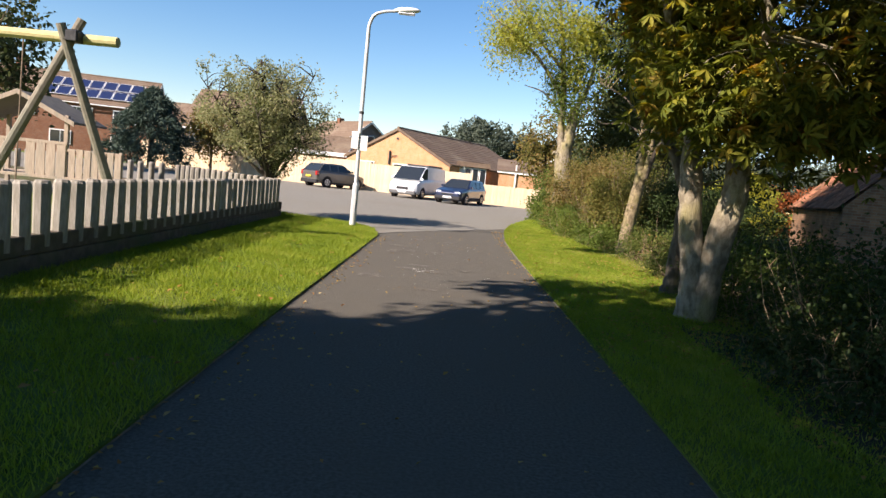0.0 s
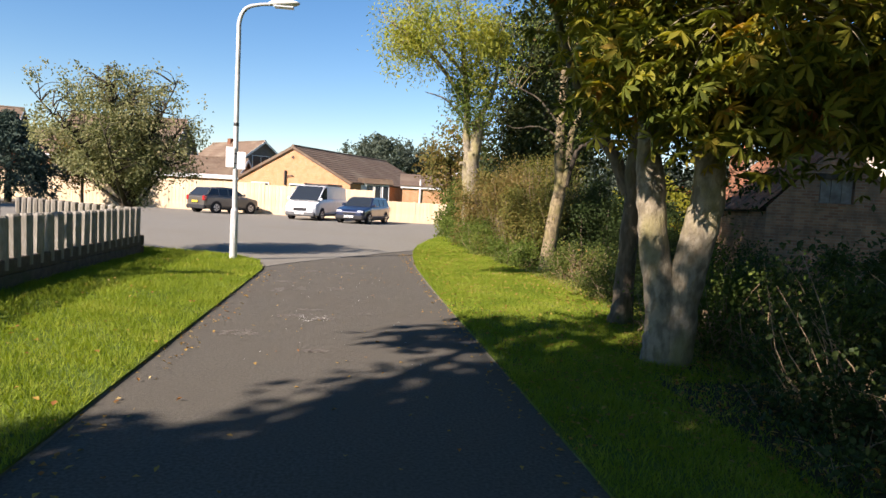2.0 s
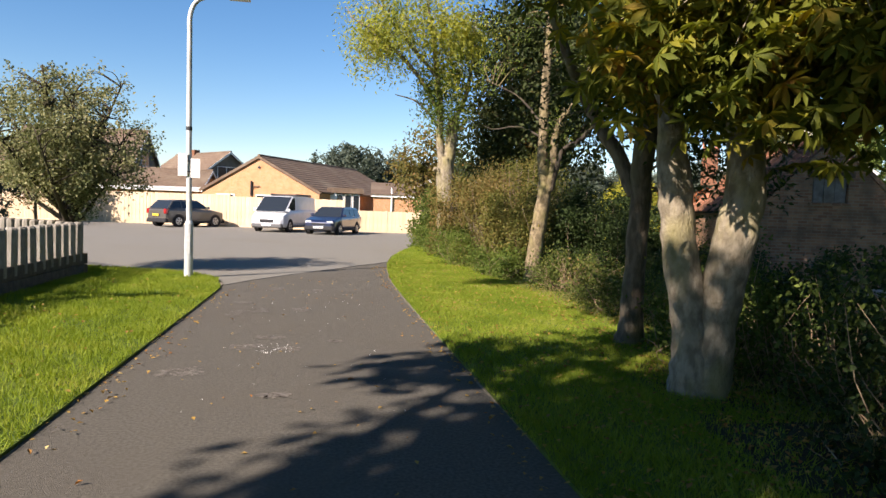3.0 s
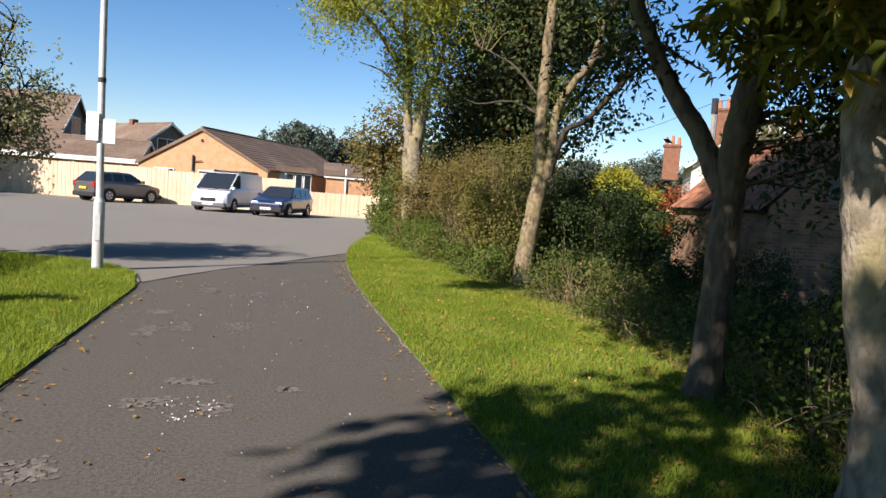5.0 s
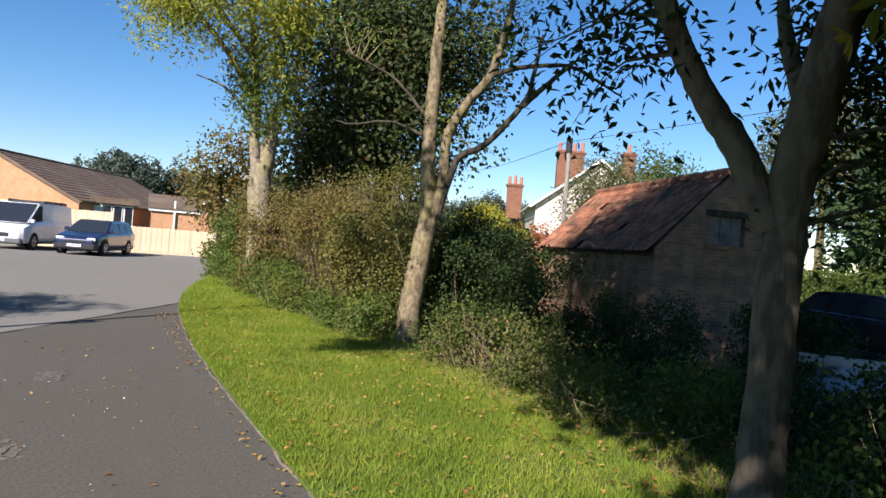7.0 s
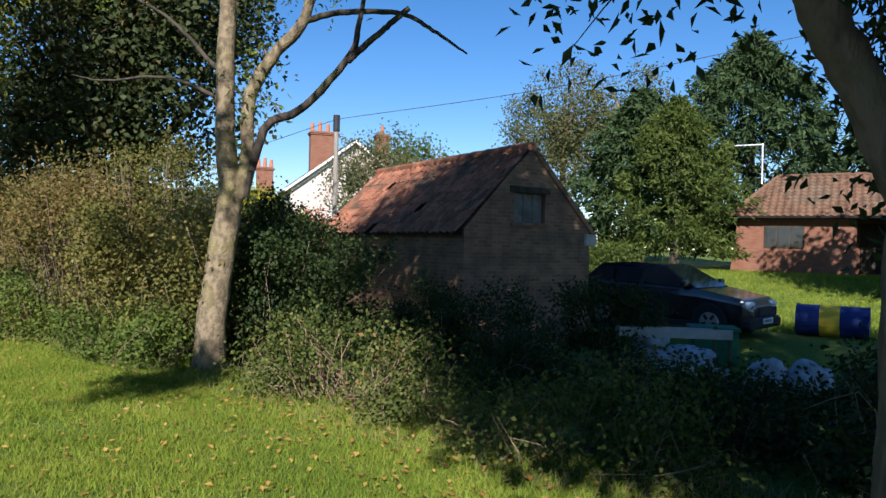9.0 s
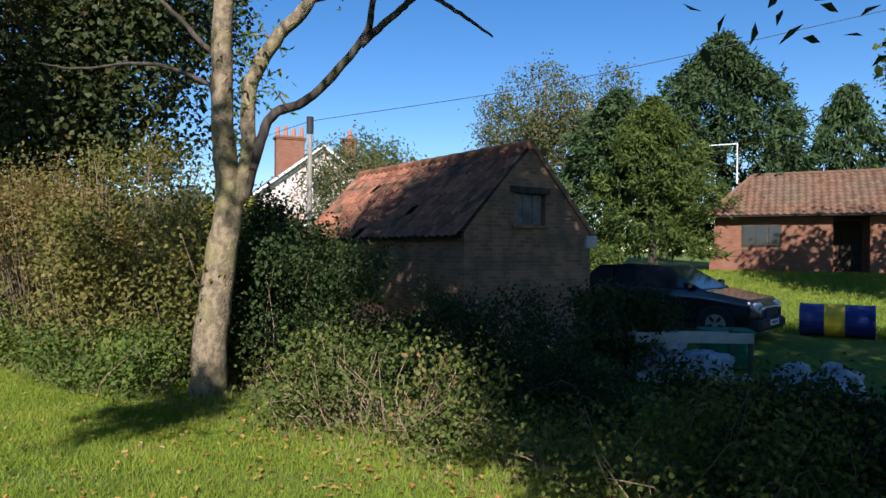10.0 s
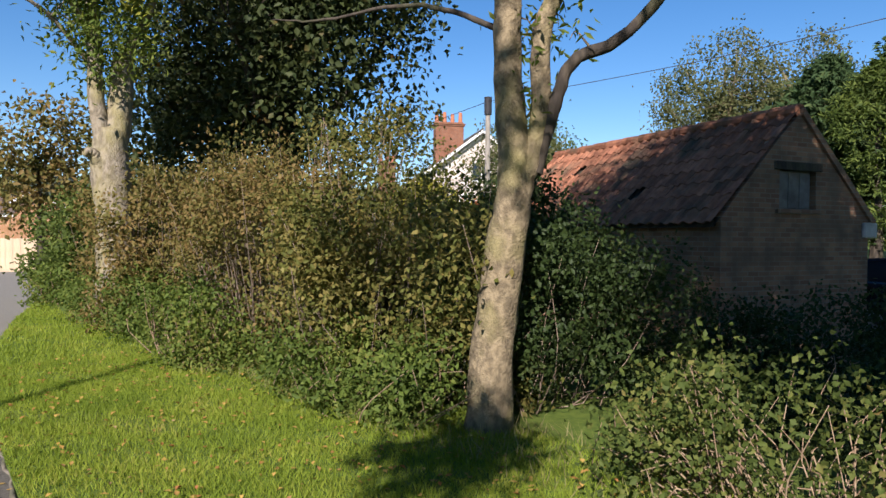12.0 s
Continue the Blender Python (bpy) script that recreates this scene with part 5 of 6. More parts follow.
def vehicle(name, label, m, L, W, stations, cab, coat, wheels, r, trim, plate_front=True, rack=False, van=False):
    """stations: (x, half width share, sill z, waist z, top z) from nose to tail. cab: x of screen foot, roof front, roof back, tail foot, and waist and roof z."""
    t = thing(name, m, label, "van" if van else "car", "vehicles")
    h = W / 2
    rings = []
    for x, s, zs, zw, zt in stations:
        rings.append([(x, -h * s * 0.93, zs), (x, h * s * 0.93, zs), (x, h * s, zs + 0.2), (x, h * s, zw), (x, h * s * 0.95, zt), (x, -h * s * 0.95, zt), (x, -h * s, zw), (x, -h * s, zs + 0.2)])
    body = loft(rings)
    bmesh.ops.bevel(body, geom=[e for e in body.edges], offset=0.025, segments=1, affect="EDGES")
    b = part("body", body, coat, t)
    x0, x1, x2, x3, zw, zr = cab
    a, c = h * 0.93, h * (0.88 if van else 0.74)
    k4 = (x1 + x2) / 2
    quad = {"f": [(x0, -a, zw), (x0, a, zw), (x1, c, zr - 0.03), (x1, -c, zr - 0.03)], "b": [(x3, a, zw), (x3, -a, zw), (x2, -c, zr - 0.05), (x2, c, zr - 0.05)]}
    cb = bmesh.new()
    rg = [[cb.verts.new(p) for p in ((x0, a, zw), (x1, c, zr - 0.03), (k4, c, zr), (x2, c, zr - 0.05), (x3, a, zw))], [cb.verts.new(p) for p in ((x0, -a, zw), (x1, -c, zr - 0.03), (k4, -c, zr), (x2, -c, zr - 0.05), (x3, -a, zw))]]
    cb.faces.new(rg[0])
    cb.faces.new(rg[1][::-1])
    for k in range(5):
        cb.faces.new((rg[0][k], rg[1][k], rg[1][(k + 1) % 5], rg[0][(k + 1) % 5]))
    bmesh.ops.recalc_face_normals(cb, faces=cb.faces)
    bmesh.ops.bevel(cb, geom=[e for e in cb.edges], offset=0.03, segments=2, affect="EDGES")
    part("cabin", cb, coat, t)
    part("windscreen", pane([quad["f"][k] for k in (0, 1, 2, 3)] if quad["f"][0][0] > x1 else quad["f"]), GLASS, t)
    if not van:
        part("rear_window", pane(quad["b"]), GLASS, t)

    def side(xa, xb, s):
        """A side window between two stations of the cabin, on side s."""
        def edge(x, z):
            return s * (a + (c - a) * (z - zw) / (zr - zw) + 0.002)
        zl, zh = zw + 0.05, zr - 0.11

        def clampx(x, z):
            f = (z - zw) / (zr - zw)
            lo, hi = x3 + (x2 - x3) * f + 0.06, x0 + (x1 - x0) * f - 0.06
            return min(max(x, lo), hi)
        q = [(clampx(xa, zl), edge(xa, zl), zl), (clampx(xb, zl), edge(xb, zl), zl), (clampx(xb, zh), edge(xb, zh), zh), (clampx(xa, zh), edge(xa, zh), zh)]
        if s > 0:
            q = q[::-1]
        part("side_window", pane(q, 0.008, 0.01), GLASS, t)
    mid = x0 - 0.45 * (x0 - x3) if not van else x0 - 1.35
    for s in (-1, 1):
        side(mid + 0.04, x0, s)
        if not van:
            q1 = mid - 0.42 * (mid - x3)
            side(q1 + 0.04, mid - 0.04, s)
            side(x3, q1 - 0.04, s)
        part("mirror", box((x0 - 0.32, s * (h + 0.01) - 0.09, zw + 0.02), (x0 - 0.18, s * (h + 0.01) + 0.09, zw + 0.17), 0.03), coat, t)
        part("headlamp", box((stations[0][0] - 0.42, s * h * 0.66 - 0.17, stations[1][3] - 0.1), (stations[0][0] - 0.035, s * h * 0.66 + 0.17, stations[1][3] + 0.05), 0.04), LENS, t)
        part("tail_lamp", box((stations[-1][0] - 0.03, s * h * 0.8 - 0.1, stations[-2][3] - 0.18), (stations[-1][0] + 0.2, s * h * 0.8 + 0.1, stations[-2][3] + 0.1), 0.03), REDLENS, t)
        part("sill_strip", box((wheels[1] + r * 1.2, s * h - 0.02, stations[2][2] - 0.02), (wheels[0] - r * 1.2, s * h + 0.012, stations[2][2] + 0.1), 0.01), trim, t)
        part("door_handle", box((mid + 0.12, s * h - 0.012, zw - 0.13), (mid + 0.3, s * h + 0.02, zw - 0.1), 0.006), coat, t)
        for x in wheels:
            wheel(t, x, s * (h + 0.006), r)
    part("front_bumper", box((stations[0][0] - 0.22, -h * 0.9, 0.22), (stations[0][0] + 0.05, h * 0.9, 0.46), 0.06), trim, t)
    part("rear_bumper", box((stations[-1][0] - 0.05, -h * 0.9, 0.24), (stations[-1][0] + 0.2, h * 0.9, 0.48), 0.05), trim, t)
    part("grille", box((stations[0][0] - 0.02, -h * 0.4, 0.5), (stations[0][0] + 0.02, h * 0.4, stations[1][3] - 0.06), 0.01), BLACKPLASTIC, t)
    pl = part("number_plate", box((stations[0][0] + 0.05, -0.26, 0.33), (stations[0][0] + 0.065, 0.26, 0.44)), PLATE_W, t, "white front number plate")
    part("number_plate", box((stations[-1][0] - 0.065, -0.26, 0.62), (stations[-1][0] - 0.03, 0.26, 0.73)), PLATE_Y, t, "yellow rear number plate")
    for k in range(6):
        part("character_bar", box((stations[0][0] + 0.064, -0.21 + 0.07 * k, 0.355), (stations[0][0] + 0.068, -0.17 + 0.07 * k, 0.415)), BLACKPLASTIC, pl)
    if rack:
        rk = part("roof_rack", box((x2 + 0.4, -c + 0.1, zr + 0.06), (x2 + 2.6, -c + 0.16, zr + 0.12)), DARKMETAL, t, "black roof rack")
        part("roof_rail", box((x2 + 0.4, c - 0.16, zr + 0.06), (x2 + 2.6, c - 0.1, zr + 0.12)), DARKMETAL, t)
        for k in range(5):
            part("rack_bar", box((x2 + 0.45 + 0.5 * k, -c + 0.05, zr - 0.01), (x2 + 0.51 + 0.5 * k, c - 0.05, zr + 0.1)), DARKMETAL, t)
    return t


ESTATE = [(2.12, 0.78, 0.3, 0.56, 0.62), (1.95, 0.93, 0.24, 0.66, 0.76), (1.1, 1.0, 0.22, 0.78, 0.92), (0, 1.0, 0.22, 0.82, 0.93), (-1.5, 1.0, 0.22, 0.84, 0.95), (-2.0, 0.95, 0.26, 0.82, 0.95), (-2.14, 0.86, 0.32, 0.72, 0.88)]
HATCH = [(2.1, 0.74, 0.32, 0.6, 0.68), (1.92, 0.92, 0.25, 0.74, 0.84), (1.05, 1.0, 0.23, 0.86, 1.0), (0, 1.0, 0.23, 0.9, 1.02), (-1.4, 1.0, 0.23, 0.94, 1.05), (-1.9, 0.94, 0.28, 0.92, 1.04), (-2.08, 0.84, 0.36, 0.8, 0.96)]
VANST = [(2.4, 0.78, 0.32, 0.58, 0.68), (2.25, 0.94, 0.28, 0.74, 0.88), (1.8, 1.0, 0.26, 0.92, 1.06), (1.3, 1.0, 0.26, 1.02, 1.16), (0.5, 1.0, 0.26, 1.05, 1.2), (-1.5, 1.0, 0.26, 1.05, 1.2), (-2.35, 1.0, 0.28, 1.05, 1.2), (-2.4, 0.98, 0.3, 1.0, 1.2)]
vehicle("van", "white panel van with grey bumpers and a roof rack", pose(-1.95, 42.2, -0.002, 0, 0, -110), 4.8, 1.9, VANST, (2.0, 0.95, -2.32, -2.38, 1.08, 1.95), VANWHITE, (1.5, -1.55), 0.33, GREYPLASTIC, rack=True, van=True)
vehicle("car", "dark blue estate car parked by the fence", pose(0.72, 40.2, -0.002, 0, 0, -112), 4.3, 1.75, ESTATE, (1.05, 0.25, -1.75, -2.05, 0.91, 1.46), NAVY, (1.33, -1.25), 0.31, BLACKPLASTIC)
vehicle("car", "silver-grey crossover parked facing the fence", pose(-7.75, 45.2, -0.002, 0, 0, 50), 4.3, 1.82, HATCH, (1.0, 0.15, -1.5, -1.98, 1.02, 1.56), SILVER, (1.32, -1.28), 0.34, BLACKPLASTIC)
vehicle("car", "glossy black crossover parked on the grass by the barn", pose(15.8, 16.25, float(ground_z(15.8, 16.2)), 0, 0, -95), 4.2, 1.8, HATCH, (1.0, 0.1, -1.45, -1.95, 1.0, 1.52), BLACKCAR, (1.3, -1.26), 0.33, BLACKPLASTIC)

# ---- houses ----


def gabled(name, label, m, w, l, eave, ridge, wall, roof, over=0.3, fascia=WHITEPAINT):
    """A plain gabled block: the gable looks along -y, the ridge runs along y."""
    t = thing(name, m, label, "house")
    part("gable_wall", prism([(-w / 2, -0.5), (w / 2, -0.5), (w / 2, eave), (0, ridge - 0.12), (-w / 2, eave)], 0, 0.3), wall, t)
    part("gable_wall", prism([(-w / 2, -0.5), (w / 2, -0.5), (w / 2, eave), (0, ridge - 0.12), (-w / 2, eave)], l - 0.3, l), wall, t)
    for s in (-1, 1):
        part("side_wall", box((min(s * w / 2, s * (w / 2 - 0.3)), 0.3, -0.5), (max(s * w / 2, s * (w / 2 - 0.3)), l - 0.3, eave)), wall, t)
        k = (ridge - eave) / (w / 2)
        xo, zo = s * (w / 2 + over), eave - k * over
        bm = bmesh.new()
        rows = 14
        strip = []
        for q in range(rows + 1):
            f0 = q / rows
            xa, za = xo * (1 - f0), zo + (ridge - zo) * f0
            if q:
                strip.append([bm.verts.new((xa, y, za + 0.004)) for y in (-over, l + over)])
            if q < rows:
                strip.append([bm.verts.new((xa, y, za + 0.035)) for y in (-over, l + over)])
        for e0, e1 in zip(strip, strip[1:]):
            bm.faces.new((e0[0], e0[1], e1[1], e1[0]))
        bmesh.ops.recalc_face_normals(bm, faces=bm.faces)
        part("roof_slope", bm, roof, t)
        part("bargeboard", prism([(0, ridge), (xo, zo), (xo, zo - 0.2), (0, ridge - 0.2)], -over - 0.03, -over), fascia, t)
        part("gutter", box((min(xo, xo + s * 0.1), -over, zo - 0.1), (max(xo, xo + s * 0.1), l + over, zo), 0.02), fascia, t)
    part("ridge_cap", cyl((0, -over, ridge), (0, l + over, ridge), 0.1, 0.1, 8), roof, t)
    return t


def window(t, lo, hi, face=-0.05, bars=2, frame_mat=None):
    """A framed window on the front wall of a block."""
    fm = frame_mat or WHITEPAINT
    w = part("window", box((lo[0], face - 0.02, lo[1]), (hi[0], face + 0.06, hi[1]), 0.01), fm, t, "white framed window")
    n = bars
    for k in range(n):
        xa = lo[0] + 0.06 + k * (hi[0] - lo[0] - 0.06) / n
        part("pane", box((xa, face - 0.026, lo[1] + 0.06), (xa + (hi[0] - lo[0] - 0.06) / n - 0.06, face - 0.018, hi[1] - 0.06)), GLASS, w)
    part("sill", box((lo[0] - 0.06, face - 0.1, lo[1] - 0.06), (hi[0] + 0.06, face + 0.02, lo[1])), fm, w)


b1 = gabled("bungalow", "orange-brick bungalow gable behind the fence", pose(-4.2, 51.0, 0, 0, 0, -28), 9.2, 15, 2.45, 4.75, ORANGE_BRICK, ROOF_BROWN, 0.12, ROOF_BROWN)
part("boiler_pipe", cyl((-0.55, -0.1, 2.0), (-0.55, -0.1, 3.0), 0.07, 0.07, 8), DARKMETAL, b1, "dark flue pipe")
part("flue_arm", cyl((-0.5, -0.1, 2.6), (0.1, -0.1, 2.68), 0.03, 0.03, 6), DARKMETAL, b1)
part("vent", cyl((0.0, -0.06, 3.95), (0.0, 0.02, 3.95), 0.09, 0.09, 10), DARKMETAL, b1)
window(b1, (-3.4, 1.0), (-1.9, 2.1), bars=2)
window(b1, (-0.2, 1.0), (1.4, 2.1), bars=2)
cn = thing("porch", pose(1.4, 50.2, 0), "small white-framed glazed porch", "porch")
part("wall", box((-1.0, 0, -0.1), (-0.4, 2.5, 2.45), 0.01), WHITEPAINT, cn)
for k in range(3):
    part("window_frame", box((-0.4 + 0.55 * k, 0.1, 0.3), (0.1 + 0.55 * k, 0.18, 2.35), 0.01), WHITEPAINT, cn)
    part("pane", box((-0.34 + 0.55 * k, 0.09, 0.9), (0.04 + 0.55 * k, 0.098, 2.25)), GLASS, cn)
part("roof", prism([(-1.1, 2.4), (1.5, 2.4), (1.4, 2.75), (-1.0, 2.75)], -0.1, 2.6), ROOF_BROWN, cn)
gr = thing("garage", pose(3.55, 50.4, 0, 0, 0, -4), "small red-brick garage with white fascia", "garage")
part("wall", box((0, 0, -0.1), (2.7, 4.5, 2.3)), ORANGE_BRICK, gr)
part("fascia", box((-0.15, -0.14, 2.22), (2.85, -0.04, 2.46), 0.01), WHITEPAINT, gr)
part("roof", prism([(-0.2, 2.45), (4.6, 3.4), (4.6, 3.3), (-0.2, 2.38)], -0.2, 2.9, "x"), ROOF_BROWN, gr)
part("downpipe", cyl((1.25, -0.1, 0.5), (1.25, -0.1, 2.9), 0.06, 0.06, 8), WHITEPAINT, gr)
b3 = gabled("bungalow", "low bungalow with a white fascia", pose(-8.6, 58.0, 0, 0, 0, 88), 7, 8.5, 2.5, 3.9, ORANGE_BRICK, ROOF_BROWN)
part("fascia", box((-3.9, -0.4, 2.2), (-3.65, 8.9, 2.5)), WHITEPAINT, b3)
b4 = gabled("house", "brown-roofed house with white bargeboards", pose(-8.6, 69, 0, 0, 0, 38), 7.0, 10, 3.6, 6.2, ROOF_GREY, ROOF_BROWN)
window(b4, (-1.2, 3.6), (0.6, 4.8), bars=2)
part("chimney", box((-0.3, 6.0, 5.8), (0.3, 6.6, 6.6), 0.03), RED_BRICK, b4)
b5 = gabled("house", "brown-roofed house with a dark gable and white window", pose(-14.4, 62.5, 0, 0, 0, 86), 8.0, 9, 3.7, 7.1, ROOF_GREY, ROOF_BROWN)
window(b5, (-0.9, 4.2), (0.9, 5.5), bars=2)
b6 = gabled("house", "far brown-roofed house in a terrace", pose(-22, 78, 0, 0, 0, 85), 9.0, 16, 3.9, 6.7, ORANGE_BRICK, ROOF_BROWN)
b7 = gabled("bungalow", "brick bungalow beyond the hedge corner", pose(8.4, 57, 0, 0, 0, 0), 4.6, 6, 2.6, 3.9, ORANGE_BRICK, ROOF_BROWN)

# the brick house with the solar roof
sh = gabled("house", "red-brick house with solar panels on its roof", pose(-28.0, 64.0, 0, 0, 0, 104), 9.0, 13.0, 4.7, 7.3, RED_BRICK, ROOF_BROWN)
sl = math.atan2(2.6, 4.5)
for r in range(2):
    for k in range(7):
        m = Matrix.Translation((-(4.6 - 1.15 - 1.55 * r), 1.4 + 1.12 * k, 4.7 + (1.2 + 1.55 * r) * 0.578 + 0.02)) @ Matrix.Rotation(-sl, 4, "Y")
        p1 = part("solar_panel", box((-0.78, -0.53, 0.06), (0.78, 0.53, 0.09), 0.004, m), WHITEPAINT, sh, "framed solar panel")
        part("cell_sheet", box((-0.74, -0.49, 0.088), (0.74, 0.49, 0.096), 0, m), SOLAR, p1)
for y0 in (0.9, 4.4, 8.8):
    wx = part("window", box((-4.58, y0, 3.1), (-4.48, y0 + 1.9, 4.2), 0.01), WHITEPAINT, sh, "white framed window")
    for k in range(3):
        part("pane", box((-4.6, y0 + 0.08 + 0.6 * k, 3.18), (-4.575, y0 + 0.6 + 0.6 * k, 4.1)), GLASS, wx)
for y0 in (1.2, 6.0):
    wx = part("window", box((-4.58, y0, 0.9), (-4.48, y0 + 1.7, 2.1), 0.01), WHITEPAINT, sh, "white framed window")
    for k in range(2):
        part("pane", box((-4.6, y0 + 0.08 + 0.8 * k, 0.98), (-4.575, y0 + 0.8 + 0.8 * k, 2.0)), GLASS, wx)
part("chimney", box((-0.4, 11.0, 6.8), (0.4, 11.8, 8.0), 0.03), RED_BRICK, sh)

# the white-gabled house with tall chimneys
wh = gabled("house", "old house with white bargeboards and tall brick chimneys", pose(33.4, 46.85, 0.4, 0, 0, -30), 9.0, 9.0, 5.0, 8.4, CREAM, ROOF_GREY, 0.45)
part("lower_wall", box((-4.52, -0.05, -0.5), (4.52, 0.1, 2.6)), RED_BRICK, wh)
window(wh, (-0.7, 4.9), (0.7, 6.2), bars=2)


def chimney(t, x, y, z0, z1, w, d, pots):
    c = part("chimney", box((x - w / 2, y - d / 2, z0), (x + w / 2, y + d / 2, z1), 0.02), RED_BRICK, t, "red brick chimney stack")
    for k, (g, zz) in enumerate(((0.07, 0.0), (0.12, 0.1))):
        part("corbel", box((x - w / 2 - g, y - d / 2 - g, z1 - 0.28 + zz), (x + w / 2 + g, y + d / 2 + g, z1 - 0.2 + zz), 0.01), RED_BRICK, c)
    for k in range(pots):
        px = x + (k - (pots - 1) / 2) * (w - 0.3) / max(pots - 1, 1)
        part("chimney_pot", cyl((px, y, z1), (px, y, z1 + 0.62 + 0.12 * (k % 2)), 0.16, 0.12, 12), CLAY, c, "terracotta chimney pot")


chimney(wh, -2.0, 1.6, 6.0, 9.1, 2.0, 0.9, 4)
chimney(wh, 2.3, 1.2, 5.2, 9.2, 0.9, 0.9, 1)
chimney(wh, -5.6, 8.5, 4.0, 7.0, 1.3, 0.8, 3)

# telegraph pole and wire
tp = thing("telegraph_pole", pose(17.25, 29.9, -0.3), "slender weathered telegraph pole", "pole")
part("pole", cyl((0, 0, -0.2), (0, 0, 6.0), 0.11, 0.085, 10), STAKE, tp)
part("terminal_box", cyl((0, 0, 5.95), (0, 0, 6.55), 0.13, 0.13, 10), BLACKPLASTIC, tp, "dark terminal box")
v, f = tube(bend([(17.25, 29.9, 6.1), (19.8, 21.6, 6.75), (23.2, 13.3, 8.2), (26, 5, 9.6)], 24), [0.012, 0.012], 5)
wr = tagged(part("telephone_wire", tri_mesh("telephone_wire", v, f), DARKMETAL, None), "thin black overhead telephone wire", "wire")
v, f = tube(bend([(17.25, 29.9, 6.1), (21, 42, 6.3), (26, 56, 7.6)], 14), [0.012, 0.012], 5)
tagged(part("telephone_wire", tri_mesh("telephone_wire", v, f), DARKMETAL, None), "thin black overhead telephone wire", "wire")

# ---- brick bungalow across the lawn ----
gb = thing("bungalow", pose(31.4, 19.9, 0.75, 0, 0, -80.5), "red-brick bungalow with a brown pantiled hipped roof", "house")
part("front_wall", box((0.35, 0.4, -0.6), (4.8, 0.7, 2.2)), RED_BRICK, gb)
part("front_wall", box((6.1, 0.4, -0.6), (11.6, 0.7, 2.2)), RED_BRICK, gb)
part("recess_wall", box((4.5, 1.6, -0.6), (6.4, 1.8, 2.2)), RED_BRICK, gb)
part("recess_door", box((4.95, 1.56, -0.1), (5.9, 1.6, 2.0), 0.02), BARK_DARK, gb, "dark recessed door")
part("end_wall", box((0.35, 0.7, -0.6), (0.65, 6.0, 2.2)), RED_BRICK, gb)
part("end_wall", box((11.3, 0.7, -0.6), (11.6, 6.0, 2.2)), RED_BRICK, gb)
part("buttress", prism([(-0.05, -0.6), (0.35, -0.6), (0.35, 2.0), (0.25, 2.0)], 0.42, 0.68), RED_BRICK, gb)
part("soffit", box((0, 0, 2.16), (12, 6.6, 2.2)), BARK_DARK, gb)
part("gutter", box((-0.05, -0.1, 2.18), (12, 0.02, 2.28), 0.02), BLACKPLASTIC, gb)
for x0 in (1.35, 7.4):
    w0 = part("window", box((x0, 0.36, 0.9), (x0 + 1.55, 0.44, 1.85), 0.01), BARK_DARK, gb, "dark leaded window")
    for k in range(3):
        part("pane", box((x0 + 0.06 + 0.5 * k, 0.345, 0.97), (x0 + 0.49 + 0.5 * k, 0.359, 1.78)), GLASS, w0)
        for q in range(3):
            part("lead_bar", box((x0 + 0.06 + 0.5 * k + 0.12 * q, 0.338, 0.97), (x0 + 0.07 + 0.5 * k + 0.12 * q, 0.344, 1.78)), DARKMETAL, w0)
bm = bmesh.new()
vs = [bm.verts.new(p) for p in ((-0.1, -0.1, 2.24), (12.1, -0.1, 2.24), (12.1, 6.7, 2.24), (-0.1, 6.7, 2.24), (1.6, 3.3, 4.25), (10.4, 3.3, 4.25))]
for q in ((0, 1, 5, 4), (1, 2, 5), (2, 3, 4, 5), (3, 0, 4), (3, 2, 1, 0)):
    bm.faces.new([vs[k] for k in q])
part("roof_deck", bm, GTILE, gb)
part("ridge_cap", cyl((1.6, 3.3, 4.28), (10.4, 3.3, 4.28), 0.1, 0.1, 8), GTILE, gb)
part("hip_cap", cyl((-0.1, -0.1, 2.28), (1.6, 3.3, 4.28), 0.08, 0.08, 8), GTILE, gb)
an = thing("aerial", pose(33.9, 19.3, 4.6, 0, 0, -80), "thin white television aerial mast", "aerial")
part("mast", cyl((0, 0, 0), (0, 0, 1.9), 0.035, 0.03, 6), PLATE_W, an)
part("boom", cyl((0, 0, 1.85), (-1.2, 0, 1.85), 0.03, 0.03, 6), PLATE_W, an)

hd = thing("clipped_hedge", pose(24.0, 24.0, 0.2, 0, 0, -20), "neat clipped green garden hedge", "hedge")
P = np.column_stack([rng.uniform(-4, 4, 16000), rng.normal(0, 0.4, 16000), rng.uniform(-0.3, 1.5, 16000)])
part("foliage", tri_mesh("foliage", *leaves(P, 0.12, 0.07)), HEDGE_GREEN, hd)

# ---- old barn ----
BW, BL, BE, BR, BG = 3.3, 6.9, 1.78, 3.5, -0.85
bn = thing("barn", pose(10.58, 18.24, 0, 0, 0, -17.1), "derelict brick barn with a mossy orange pantile roof", "barn")
gable = prism([(0, BG), (1.2, BG), (1.2, 3.06), (0, BE)], 0, 0.3)
part("gable_wall", gable, BARN_BRICK, bn)
part("gable_wall", prism([(1.2, BG), (2.02, BG), (2.02, 1.93), (1.2, 1.93)], 0, 0.3), BARN_BRICK, bn)
part("gable_wall", prism([(1.2, 2.56), (2.02, 2.56), (2.02, 3.1), (BW / 2, BR - 0.05), (1.2, 3.06)], 0, 0.3), BARN_BRICK, bn)
part("gable_wall", prism([(2.02, BG), (BW, BG), (BW, BE), (2.02, 3.1)], 0, 0.3), BARN_BRICK, bn)
